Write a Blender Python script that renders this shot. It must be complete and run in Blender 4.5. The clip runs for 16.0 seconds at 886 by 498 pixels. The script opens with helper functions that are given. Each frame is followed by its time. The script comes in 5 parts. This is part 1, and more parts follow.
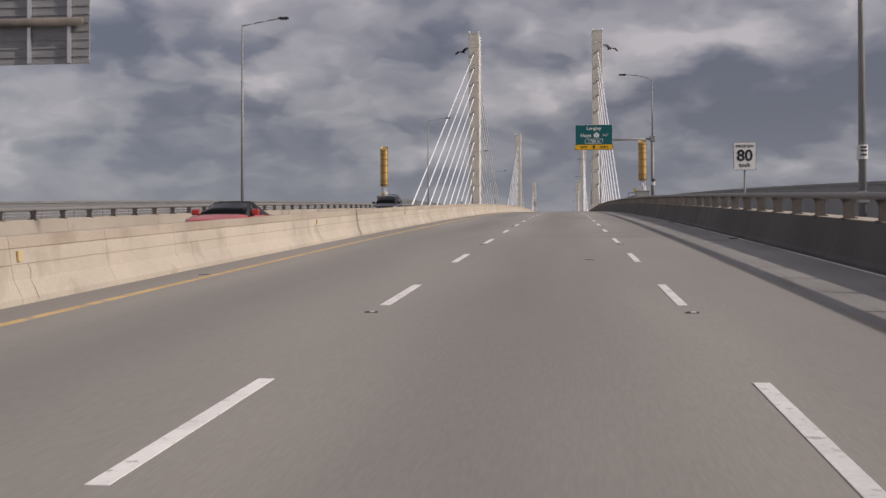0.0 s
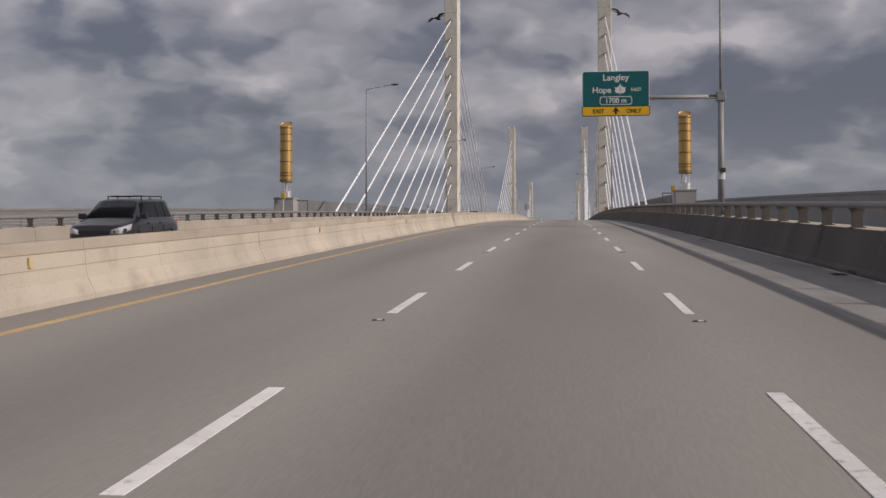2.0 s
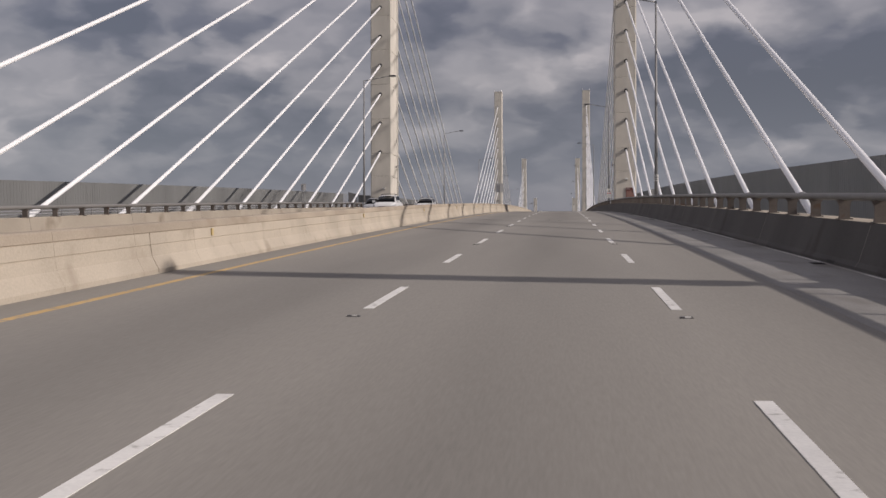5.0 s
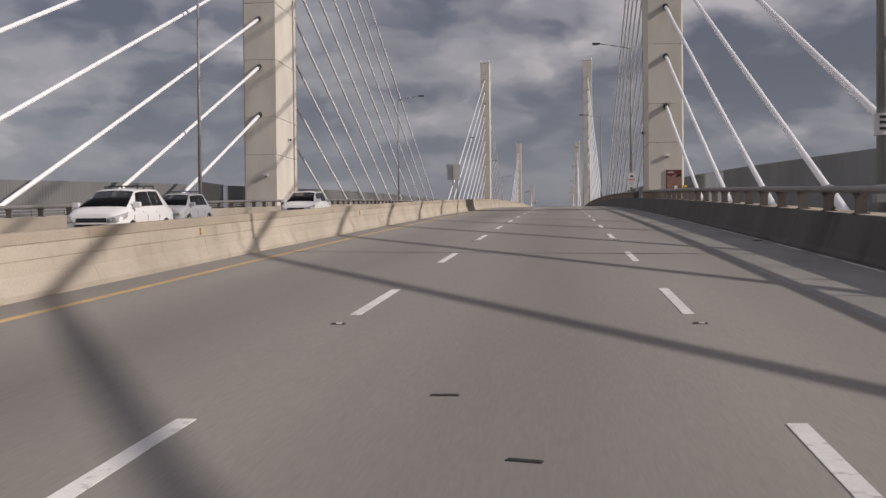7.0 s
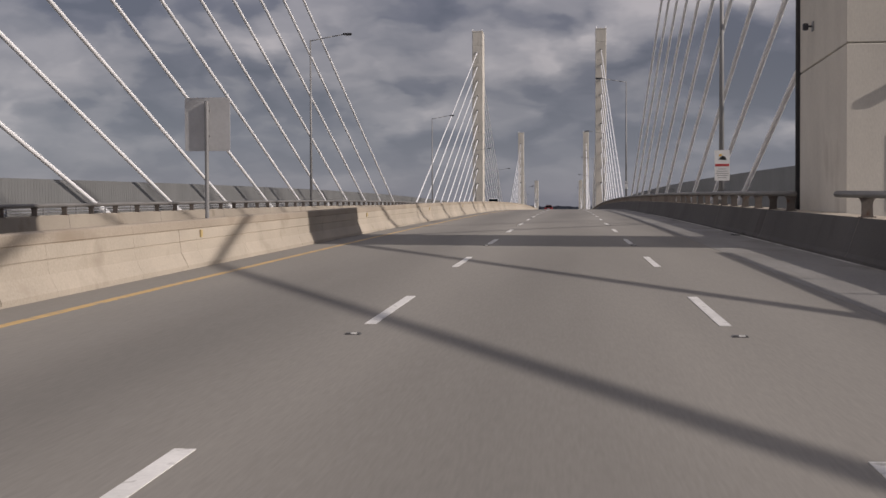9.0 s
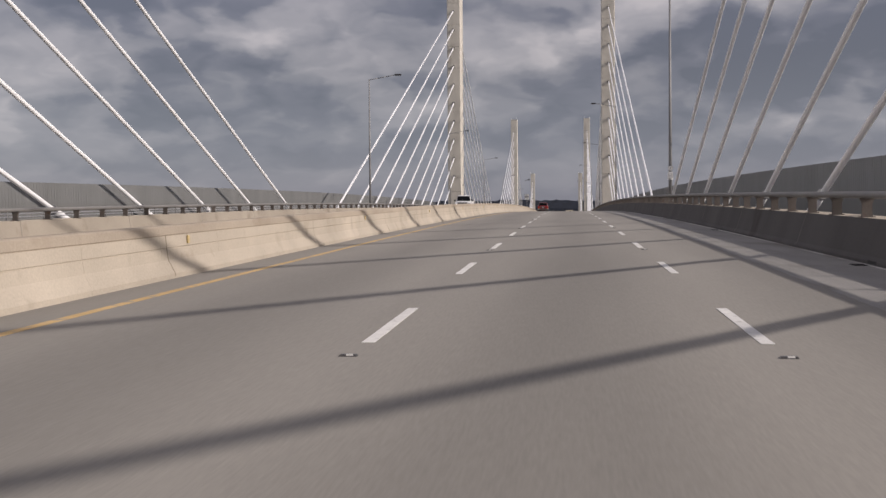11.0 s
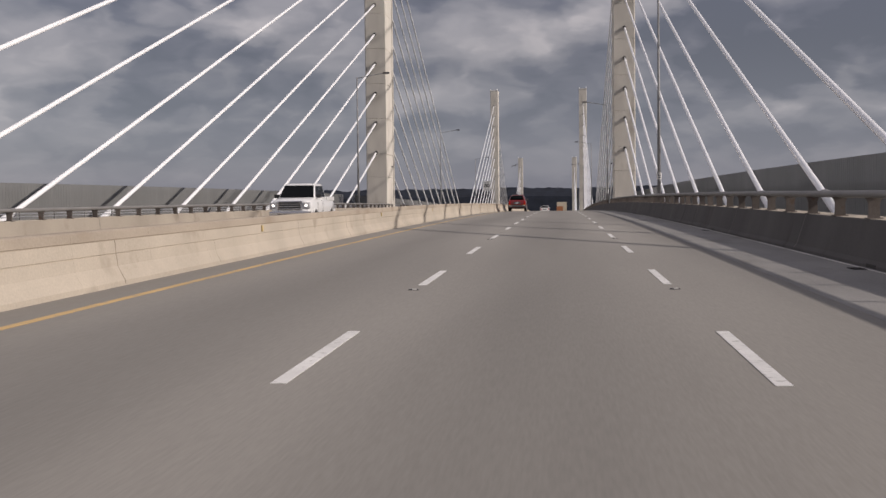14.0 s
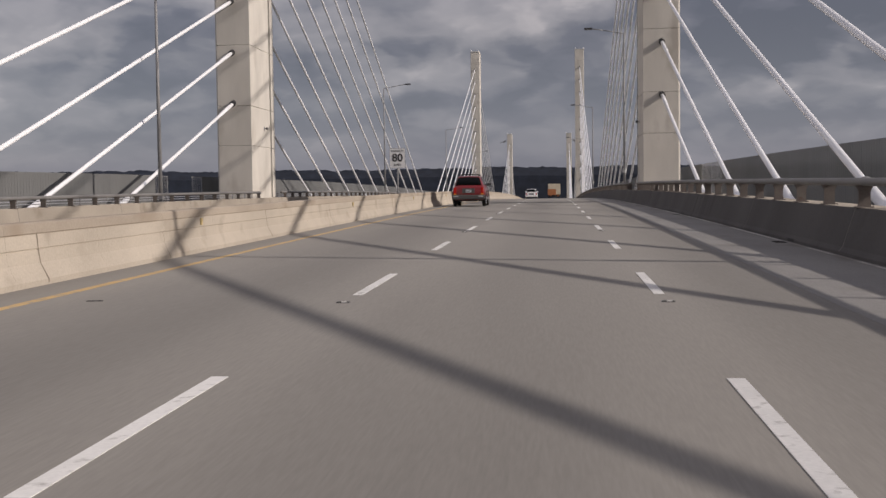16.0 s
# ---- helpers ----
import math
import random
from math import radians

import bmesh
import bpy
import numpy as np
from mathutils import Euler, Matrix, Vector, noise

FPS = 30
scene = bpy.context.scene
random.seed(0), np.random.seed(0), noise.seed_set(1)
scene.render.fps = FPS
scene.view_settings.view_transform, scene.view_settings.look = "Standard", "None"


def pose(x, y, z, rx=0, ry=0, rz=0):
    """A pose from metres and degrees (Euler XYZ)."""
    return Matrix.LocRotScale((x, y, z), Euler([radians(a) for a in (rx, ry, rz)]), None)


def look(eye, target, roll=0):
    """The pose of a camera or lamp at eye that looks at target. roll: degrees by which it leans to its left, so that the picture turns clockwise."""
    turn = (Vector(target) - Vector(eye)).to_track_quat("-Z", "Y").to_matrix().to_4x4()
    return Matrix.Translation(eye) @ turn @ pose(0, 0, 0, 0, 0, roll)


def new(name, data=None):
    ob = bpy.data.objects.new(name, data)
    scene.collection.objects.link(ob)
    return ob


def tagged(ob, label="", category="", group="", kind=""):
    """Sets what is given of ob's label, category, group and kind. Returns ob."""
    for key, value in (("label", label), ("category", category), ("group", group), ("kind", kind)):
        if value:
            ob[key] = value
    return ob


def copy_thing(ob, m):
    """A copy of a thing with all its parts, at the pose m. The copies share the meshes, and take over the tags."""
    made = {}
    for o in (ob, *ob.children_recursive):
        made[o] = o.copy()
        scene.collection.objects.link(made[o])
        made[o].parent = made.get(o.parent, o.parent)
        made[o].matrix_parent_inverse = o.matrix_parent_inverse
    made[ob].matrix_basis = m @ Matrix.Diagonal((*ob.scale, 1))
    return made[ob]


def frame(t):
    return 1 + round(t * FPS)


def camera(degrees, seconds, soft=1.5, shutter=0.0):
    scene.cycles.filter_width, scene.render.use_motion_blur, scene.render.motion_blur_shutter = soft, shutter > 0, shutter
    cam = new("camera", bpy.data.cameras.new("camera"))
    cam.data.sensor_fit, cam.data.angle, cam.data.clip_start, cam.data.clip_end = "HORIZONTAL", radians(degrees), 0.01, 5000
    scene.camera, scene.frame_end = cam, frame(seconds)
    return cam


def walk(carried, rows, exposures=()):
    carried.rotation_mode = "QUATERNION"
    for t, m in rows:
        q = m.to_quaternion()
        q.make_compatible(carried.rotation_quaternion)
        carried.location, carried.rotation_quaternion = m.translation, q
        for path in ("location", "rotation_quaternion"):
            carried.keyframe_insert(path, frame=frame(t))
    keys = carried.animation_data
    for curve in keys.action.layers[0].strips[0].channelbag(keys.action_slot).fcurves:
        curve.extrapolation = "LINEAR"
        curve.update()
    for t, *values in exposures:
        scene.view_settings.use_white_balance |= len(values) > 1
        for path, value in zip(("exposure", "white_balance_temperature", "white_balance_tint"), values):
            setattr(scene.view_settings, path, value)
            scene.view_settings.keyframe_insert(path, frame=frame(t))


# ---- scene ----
cam = camera(43.06, 16.0)
PATH = [
    (0.0, pose(0.440, -270.235, -15.722, 90.865, 0, 6.315) @ pose(0, 0, 0, 0, 0, -0.151)),
    (0.5, pose(0.411, -257.028, -14.847, 90.651, 0, 6.134) @ pose(0, 0, 0, 0, 0, -0.214)),
    (1.0, pose(0.389, -243.836, -13.995, 90.806, 0, 6.305) @ pose(0, 0, 0, 0, 0, -0.233)),
    (1.5, pose(0.366, -230.655, -13.167, 90.811, 0, 6.183) @ pose(0, 0, 0, 0, 0, 0.028)),
    (2.0, pose(0.343, -217.422, -12.359, 90.887, 0, 6.258) @ pose(0, 0, 0, 0, 0, -0.073)),
    (2.5, pose(0.332, -204.127, -11.570, 90.655, 0, 6.023) @ pose(0, 0, 0, 0, 0, 0.042)),
    (3.0, pose(0.330, -190.802, -10.803, 90.429, 0, 5.887) @ pose(0, 0, 0, 0, 0, 0.241)),
    (3.5, pose(0.363, -177.456, -10.058, 90.237, 0, 5.701) @ pose(0, 0, 0, 0, 0, 0.307)),
    (4.0, pose(0.417, -164.140, -9.338, 90.104, 0, 5.857) @ pose(0, 0, 0, 0, 0, 0.178)),
    (4.5, pose(0.473, -150.843, -8.642, 89.970, 0, 6.013) @ pose(0, 0, 0, 0, 0, 0.048)),
    (5.0, pose(0.522, -137.537, -7.969, 89.836, 0, 6.169) @ pose(0, 0, 0, 0, 0, -0.082)),
    (5.5, pose(0.551, -124.193, -7.318, 89.702, 0, 6.325) @ pose(0, 0, 0, 0, 0, -0.212)),
    (6.0, pose(0.549, -110.785, -6.687, 89.568, 0, 6.481) @ pose(0, 0, 0, 0, 0, -0.341)),
    (6.5, pose(0.517, -97.310, -6.076, 89.523, 0, 6.197) @ pose(0, 0, 0, 0, 0, -0.266)),
    (7.0, pose(0.490, -83.847, -5.491, 89.240, 0, 6.126) @ pose(0, 0, 0, 0, 0, -0.590)),
    (7.5, pose(0.443, -70.391, -4.929, 89.160, 0, 6.252) @ pose(0, 0, 0, 0, 0, -0.609)),
    (8.0, pose(0.337, -56.944, -4.391, 89.011, 0, 6.407) @ pose(0, 0, 0, 0, 0, -0.371)),
    (8.5, pose(0.273, -43.425, -3.875, 89.010, 0, 6.394) @ pose(0, 0, 0, 0, 0, -0.271)),
    (9.0, pose(0.255, -29.814, -3.379, 88.934, 0, 6.422) @ pose(0, 0, 0, 0, 0, -0.198)),
    (9.5, pose(0.211, -16.205, -2.908, 88.872, 0, 6.569) @ pose(0, 0, 0, 0, 0, -0.834)),
    (10.0, pose(0.135, -2.596, -2.462, 88.891, 0, 6.511) @ pose(0, 0, 0, 0, 0, -0.507)),
    (10.5, pose(0.074, 10.943, -2.041, 88.766, 0, 6.436) @ pose(0, 0, 0, 0, 0, -0.478)),
    (11.0, pose(0.040, 24.431, -1.647, 88.640, 0, 6.360) @ pose(0, 0, 0, 0, 0, -0.448)),
    (11.5, pose(0.030, 37.919, -1.276, 88.515, 0, 6.285) @ pose(0, 0, 0, 0, 0, -0.418)),
    (12.0, pose(0.042, 51.455, -0.928, 88.390, 0, 6.209) @ pose(0, 0, 0, 0, 0, -0.389)),
    (12.5, pose(0.072, 65.089, -0.602, 88.265, 0, 6.133) @ pose(0, 0, 0, 0, 0, -0.359)),
    (13.0, pose(0.120, 78.834, -0.298, 88.158, 0, 6.066) @ pose(0, 0, 0, 0, 0, -0.304)),
    (13.5, pose(0.186, 92.584, -0.018, 88.221, 0, 6.011) @ pose(0, 0, 0, 0, 0, -0.576)),
    (14.0, pose(0.264, 106.346, 0.236, 88.014, 0, 6.008) @ pose(0, 0, 0, 0, 0, -0.639)),
    (14.5, pose(0.355, 120.203, 0.467, 87.798, 0, 6.022) @ pose(0, 0, 0, 0, 0, -0.687)),
    (15.0, pose(0.437, 134.184, 0.675, 87.663, 0, 6.043) @ pose(0, 0, 0, 0, 0, -0.849)),
    (15.5, pose(0.513, 148.257, 0.858, 87.484, 0, 5.948) @ pose(0, 0, 0, 0, 0, -0.783)),
    (16.0, pose(0.593, 162.387, 1.015, 86.969, 0, 5.714) @ pose(0, 0, 0, 0, 0, -0.754)),
]
walk(cam, PATH, [(0.0, 0.08, 6600, 17.0), (1.0, 0.02, 6600, 17.0), (3.5, -0.03, 6600, 17.0), (7.5, -0.05, 6600, 17.0), (9.4, -0.07, 6600, 17.0), (10.0, 0.15, 6600, 17.0), (11.5, 0.11, 6600, 17.0), (13.0, 0.05, 6600, 17.0), (16.0, -0.01, 6600, 17.0)])
# ---- end of path ----
# Bridge axes: x across, y along the deck, z up; towers stand every SPAN metres.
CURVE, CREST_Y, SPAN, MID = 6.58e-5, 240.0, 242.3, -6.88
RIGHT_TOWER, LEFT_TOWER = 7.77, -21.57


def deck_z(y):
    """Height of the carriageway at y: a long crest curve."""
    return -CURVE * (y - CREST_Y) ** 2


def fall(x):
    """Crossfall of the far carriageway."""
    return -0.30 * min(1.4, max(0.0, (MID - x) / 13.0))


# ---- light ----
SUN_TO = Vector((1.86, -0.44, 1.0)).normalized()
sun_data = bpy.data.lights.new("sun", "SUN")
sun_data.energy, sun_data.angle, sun_data.color = 3.1, radians(0.95), (1.0, 0.94, 0.85)
sun = new("sun", sun_data)
sun.matrix_world = look((0, 0, 200), Vector((0, 0, 200)) - SUN_TO)

world = bpy.data.worlds.new("cloudy_sky")
scene.world = world
world.use_nodes = True


SKY_AT = (0.0, 0.0)


def build_sky(tree):
    n, l = tree.nodes, tree.links
    n.clear()
    out = n.new("ShaderNodeOutputWorld")
    bg = n.new("ShaderNodeBackground")
    sky = n.new("ShaderNodeTexSky")
    sky.sky_type, sky.sun_disc = "NISHITA", False
    sky.sun_elevation, sky.sun_rotation = math.asin(SUN_TO.z), math.atan2(SUN_TO.x, SUN_TO.y)
    co = n.new("ShaderNodeTexCoord")
    sep = n.new("ShaderNodeSeparateXYZ")
    l.new(co.outputs["Generated"], sep.inputs[0])

    def math_node(op, a, b):
        m = n.new("ShaderNodeMath")
        m.operation = op
        for i, v in enumerate((a, b)):
            if isinstance(v, (int, float)):
                m.inputs[i].default_value = v
            else:
                l.new(v, m.inputs[i])
        return m.outputs[0]

    # a flat layer of cloud seen in perspective
    den = math_node("ADD", math_node("MAXIMUM", sep.outputs[2], 0.0), 0.36)
    flat = n.new("ShaderNodeCombineXYZ")
    l.new(math_node("DIVIDE", sep.outputs[0], den), flat.inputs[0])
    l.new(math_node("DIVIDE", sep.outputs[1], den), flat.inputs[1])
    # edges frayed by a fine swirl
    swirl = n.new("ShaderNodeTexNoise")
    swirl.inputs["Scale"].default_value, swirl.inputs["Detail"].default_value = 9.0, 5.0
    l.new(flat.outputs[0], swirl.inputs["Vector"])
    bent = n.new("ShaderNodeVectorMath")
    bent.operation, bent.inputs[1].default_value = "MULTIPLY_ADD", (0.15, 0.15, 0.0)
    l.new(swirl.outputs["Color"], bent.inputs[0])
    l.new(flat.outputs[0], bent.inputs[2])

    def moved(shift):
        mp = n.new("ShaderNodeMapping")
        mp.inputs["Location"].default_value = shift
        l.new(bent.outputs[0], mp.inputs[0])
        return mp.outputs[0]

    def noise_at(scale, detail, rough, shift):
        t = n.new("ShaderNodeTexNoise")
        for key, v in (("Scale", scale), ("Detail", detail), ("Roughness", rough)):
            t.inputs[key].default_value = v
        l.new(moved(shift), t.inputs["Vector"])
        return t.outputs["Fac"]

    def heap(shift):
        """Rounded heads of cloud on a broader swell."""
        t = n.new("ShaderNodeTexVoronoi")
        t.feature, t.normalize = "SMOOTH_F1", True
        for key, v in (("Scale", 5.0), ("Detail", 2.5), ("Roughness", 0.55), ("Smoothness", 0.7)):
            t.inputs[key].default_value = v
        l.new(moved(shift), t.inputs["Vector"])
        heads = math_node("MULTIPLY", t.outputs["Distance"], -0.75)
        return math_node("ADD", heads, math_node("MULTIPLY", noise_at(3.0, 4.0, 0.5, shift), 0.6))

    # heaped cloud: lit where it thickens downwards, dark along its base
    bulk = noise_at(1.6, 2.0, 0.5, (SKY_AT[0] + 4.0, SKY_AT[1], 0.0))
    here = heap((SKY_AT[0], SKY_AT[1], 0.0))
    above = heap((SKY_AT[0] - 0.02, SKY_AT[1] - 0.09, 0.0))
    lit = math_node("MULTIPLY", math_node("SUBTRACT", here, above), 0.5)
    lump = math_node("ADD", math_node("MULTIPLY", bulk, 0.36), math_node("MULTIPLY", here, 0.16))
    mix = math_node("ADD", math_node("ADD", lump, 0.318), lit)
    # the layer thins out towards the west
    mix = math_node("SUBTRACT", mix, math_node("MULTIPLY", sep.outputs[0], 0.06))
    ramp = n.new("ShaderNodeValToRGB")
    e = ramp.color_ramp.elements
    e[0].position, e[0].color = 0.425, (0.102, 0.102, 0.124, 1)
    e[1].position, e[1].color = 0.615, (0.47, 0.445, 0.44, 1)
    for pos, col in ((0.468, (0.145, 0.143, 0.168, 1)), (0.497, (0.204, 0.200, 0.217, 1)), (0.532, (0.268, 0.259, 0.272, 1)), (0.57, (0.335, 0.322, 0.33, 1))):
        el = e.new(pos)
        el.color = col
    l.new(mix, ramp.inputs[0])
    # thicker and bluer towards the horizon
    low = n.new("ShaderNodeMapRange")
    for i, v in ((1, 0.0), (2, 0.15), (3, 0.85), (4, 0.0)):
        low.inputs[i].default_value = v
    low.interpolation_type = "SMOOTHSTEP"
    l.new(sep.outputs[2], low.inputs[0])
    haze = n.new("ShaderNodeMix")
    haze.data_type = "RGBA"
    l.new(low.outputs[0], haze.inputs[0])
    l.new(ramp.outputs[0], haze.inputs[6])
    haze.inputs[7].default_value = (0.202, 0.222, 0.288, 1)
    # a little of the open sky shows through the thin places
    gain = n.new("ShaderNodeVectorMath")
    gain.operation = "SCALE"
    gain.inputs[3].default_value = 0.08
    l.new(sky.outputs[0], gain.inputs[0])
    open_sky = n.new("ShaderNodeMix")
    open_sky.data_type = "RGBA"
    open_sky.inputs[0].default_value = 0.2
    l.new(haze.outputs[2], open_sky.inputs[6])
    l.new(gain.outputs[0], open_sky.inputs[7])
    # a cloudy sky is brightest overhead
    rise = n.new("ShaderNodeVectorMath")
    rise.operation = "SCALE"
    l.new(open_sky.outputs[2], rise.inputs[0])
    l.new(math_node("ADD", math_node("MULTIPLY", math_node("MAXIMUM", sep.outputs[2], 0.0), 0.62), 0.95), rise.inputs[3])
    l.new(rise.outputs[0], bg.inputs[0])
    bg.inputs[1].default_value = 1.0
    l.new(bg.outputs[0], out.inputs[0])


build_sky(world.node_tree)


# ---- materials ----
def material(name, color, rough=0.7, metal=0.0, vary=0.18, scale=6.0, fine=60.0, bump=0.15, stretch=(1, 1, 1), spots=None, per_piece=0.0, spec=0.4, flat=0.3, per_island=0.0):
    """A surface with broad stains, fine grain and relief, in metres."""
    m = bpy.data.materials.new(name)
    m.use_nodes = True
    n, l = m.node_tree.nodes, m.node_tree.links
    b = n["Principled BSDF"]
    b.inputs["Roughness"].default_value, b.inputs["Metallic"].default_value = rough, metal
    b.inputs["Specular IOR Level"].default_value, b.inputs["Diffuse Roughness"].default_value = spec, flat
    geo = n.new("ShaderNodeNewGeometry")
    mp = n.new("ShaderNodeMapping")
    mp.inputs["Scale"].default_value = stretch
    l.new(geo.outputs["Position"], mp.inputs[0])

    def noise_tex(s, d):
        t = n.new("ShaderNodeTexNoise")
        t.inputs["Scale"].default_value, t.inputs["Detail"].default_value = s, d
        l.new(mp.outputs[0], t.inputs["Vector"])
        return t.outputs["Fac"]

    broad, grain = noise_tex(1.0 / scale, 4.0), noise_tex(fine, 3.0)
    total = n.new("ShaderNodeMath")
    total.operation = "ADD"
    half = n.new("ShaderNodeMath")
    half.operation, half.inputs[1].default_value = "MULTIPLY", 0.5
    l.new(grain, half.inputs[0])
    l.new(broad, total.inputs[0])
    l.new(half.outputs[0], total.inputs[1])
    rng = n.new("ShaderNodeMapRange")
    for i, v in ((1, 0.45), (2, 1.05), (3, 1.0 - vary), (4, 1.0 + vary)):
        rng.inputs[i].default_value = v
    l.new(total.outputs[0], rng.inputs[0])
    value = rng.outputs[0]
    if per_piece:
        info = n.new("ShaderNodeObjectInfo")
        pr = n.new("ShaderNodeMapRange")
        pr.inputs[3].default_value, pr.inputs[4].default_value = 1.0 - per_piece, 1.0 + per_piece
        l.new(info.outputs["Random"], pr.inputs[0])
        mul = n.new("ShaderNodeMath")
        mul.operation = "MULTIPLY"
        l.new(value, mul.inputs[0])
        l.new(pr.outputs[0], mul.inputs[1])
        value = mul.outputs[0]
    if per_island:
        geo2 = n.new("ShaderNodeMapRange")
        geo2.inputs[3].default_value, geo2.inputs[4].default_value = 1.0 - per_island, 1.0 + per_island
        l.new(geo.outputs["Random Per Island"], geo2.inputs[0])
        mul = n.new("ShaderNodeMath")
        mul.operation = "MULTIPLY"
        l.new(value, mul.inputs[0])
        l.new(geo2.outputs[0], mul.inputs[1])
        value = mul.outputs[0]
    col = n.new("ShaderNodeVectorMath")
    col.operation, col.inputs[0].default_value = "SCALE", color[:3]
    l.new(value, col.inputs[3])
    base = col.outputs[0]
    if spots:
        thr, spot_scale, spot_col = spots
        t = noise_tex(spot_scale, 6.0)
        sr = n.new("ShaderNodeMapRange")
        sr.inputs[1].default_value, sr.inputs[2].default_value = thr, thr + 0.14
        l.new(t, sr.inputs[0])
        mx = n.new("ShaderNodeMix")
        mx.data_type = "RGBA"
        l.new(sr.outputs[0], mx.inputs[0])
        l.new(base, mx.inputs[6])
        mx.inputs[7].default_value = (*spot_col, 1)
        base = mx.outputs[2]
    l.new(base, b.inputs["Base Color"])
    if bump:
        bp = n.new("ShaderNodeBump")
        bp.inputs["Strength"].default_value, bp.inputs["Distance"].default_value = bump, 0.01
        l.new(grain, bp.inputs["Height"])
        l.new(bp.outputs[0], b.inputs["Normal"])
    return m


def lane_wear(m, lane, depth):
    """Darker oil strips up the middle of each lane, broken along the way."""
    n, l = m.node_tree.nodes, m.node_tree.links
    b = n["Principled BSDF"]
    base = b.inputs["Base Color"].links[0].from_socket
    geo = n.new("ShaderNodeNewGeometry")
    sep = n.new("ShaderNodeSeparateXYZ")
    l.new(geo.outputs["Position"], sep.inputs[0])
    turn = n.new("ShaderNodeMath")
    turn.operation, turn.inputs[1].default_value = "MULTIPLY", 2 * math.pi / lane
    l.new(sep.outputs[0], turn.inputs[0])
    wave = n.new("ShaderNodeMath")
    wave.operation = "COSINE"
    l.new(turn.outputs[0], wave.inputs[0])
    mp = n.new("ShaderNodeMapping")
    mp.inputs["Scale"].default_value = (0.5, 0.03, 1)
    l.new(geo.outputs["Position"], mp.inputs[0])
    patchy = n.new("ShaderNodeTexNoise")
    patchy.inputs["Scale"].default_value, patchy.inputs["Detail"].default_value = 1.0, 3.0
    l.new(mp.outputs[0], patchy.inputs["Vector"])
    mul = n.new("ShaderNodeMath")
    mul.operation = "MULTIPLY"
    l.new(wave.outputs[0], mul.inputs[0])
    l.new(patchy.outputs["Fac"], mul.inputs[1])
    rng = n.new("ShaderNodeMapRange")
    for i, v in ((1, -0.6), (2, 0.6), (3, 1.0 + depth), (4, 1.0 - depth)):
        rng.inputs[i].default_value = v
    l.new(mul.outputs[0], rng.inputs[0])
    out = n.new("ShaderNodeVectorMath")
    out.operation = "SCALE"
    l.new(base, out.inputs[0])
    l.new(rng.outputs[0], out.inputs[3])
    l.new(out.outputs[0], b.inputs["Base Color"])


def glass_material(name, tint, rough=0.03):
    m = bpy.data.materials.new(name)
    m.use_nodes = True
    b = m.node_tree.nodes["Principled BSDF"]
    b.inputs["Base Color"].default_value, b.inputs["Roughness"].default_value = (*tint, 1), rough
    b.inputs["Specular IOR Level"].default_value = 0.07
    return m


ROAD = material("worn_asphalt", (0.236, 0.221, 0.195), 0.95, vary=0.2, scale=2.2, fine=45, bump=0.05, stretch=(1.0, 0.08, 1), spec=1.0, flat=0.0)
lane_wear(ROAD, 3.66, 0.13)
SHOULDER = material("pale_shoulder_asphalt", (0.262, 0.254, 0.24), 0.8, vary=0.22, scale=1.3, fine=40, bump=0.08, stretch=(1, 0.3, 1), spots=(0.56, 1.2, (0.205, 0.194, 0.178)), flat=0.0)
PAINT = material("white_road_paint", (0.74, 0.73, 0.705), 0.8, vary=0.14, scale=0.6, fine=30, spots=(0.58, 9.0, (0.42, 0.41, 0.385)), spec=0.2)
WORN_PAINT = material("worn_white_paint", (0.66, 0.64, 0.61), 0.7, vary=0.2, scale=1.5, fine=20, stretch=(1, 0.3, 1), spots=(0.48, 1.2, (0.27, 0.25, 0.225)))
YELLOW_PAINT = material("yellow_road_paint", (0.56, 0.38, 0.165), 0.6, vary=0.18, scale=1.2, fine=20, spots=(0.54, 4.0, (0.33, 0.28, 0.22)))
BARRIER = material("cast_concrete", (0.465, 0.411, 0.337), 0.9, vary=0.2, scale=1.6, fine=40, bump=0.35, stretch=(1, 0.7, 0.7), per_piece=0.02, spots=(0.58, 1.6, (0.37, 0.318, 0.255)), spec=0.3, flat=0.0)
# right parapet: stained, its base colour also darkened for the shaded face
PARAPET_SHADED = material("grimy_parapet_concrete", (0.108, 0.103, 0.10), 0.9, vary=0.26, scale=2.6, fine=40, bump=0.25, stretch=(1, 1.0, 0.3), spots=(0.60, 0.6, (0.07, 0.062, 0.058)), spec=0.2)
# left parapet: the same concrete in a paler copy for the sunlit face
WEATHERED_SUNLIT = material("weathered_concrete", (0.36, 0.318, 0.263), 0.9, vary=0.18, scale=1.8, fine=40, bump=0.3, stretch=(1, 0.6, 0.6), spots=(0.60, 1.1, (0.25, 0.21, 0.165)), spec=0.2)
TOWER = material("tower_concrete", (0.65, 0.615, 0.55), 0.88, vary=0.14, scale=1.6, fine=30, bump=0.3, stretch=(1, 1, 0.4), per_piece=0.03, spots=(0.60, 0.6, (0.50, 0.46, 0.40)), spec=0.2)
CAP = material("dirty_cap_concrete", (0.39, 0.335, 0.27), 0.9, vary=0.2, scale=1.4, fine=40, bump=0.3, stretch=(1, 0.5, 0.7), per_piece=0.02, spots=(0.56, 1.3, (0.32, 0.265, 0.205)), spec=0.2, flat=0.0)
STAIN = material("stained_crack", (0.2, 0.165, 0.13), 0.95, vary=0.3, scale=0.3, fine=30, bump=0.0)
JOINT = material("recessed_joint_concrete", (0.22, 0.205, 0.19), 0.95, vary=0.1)
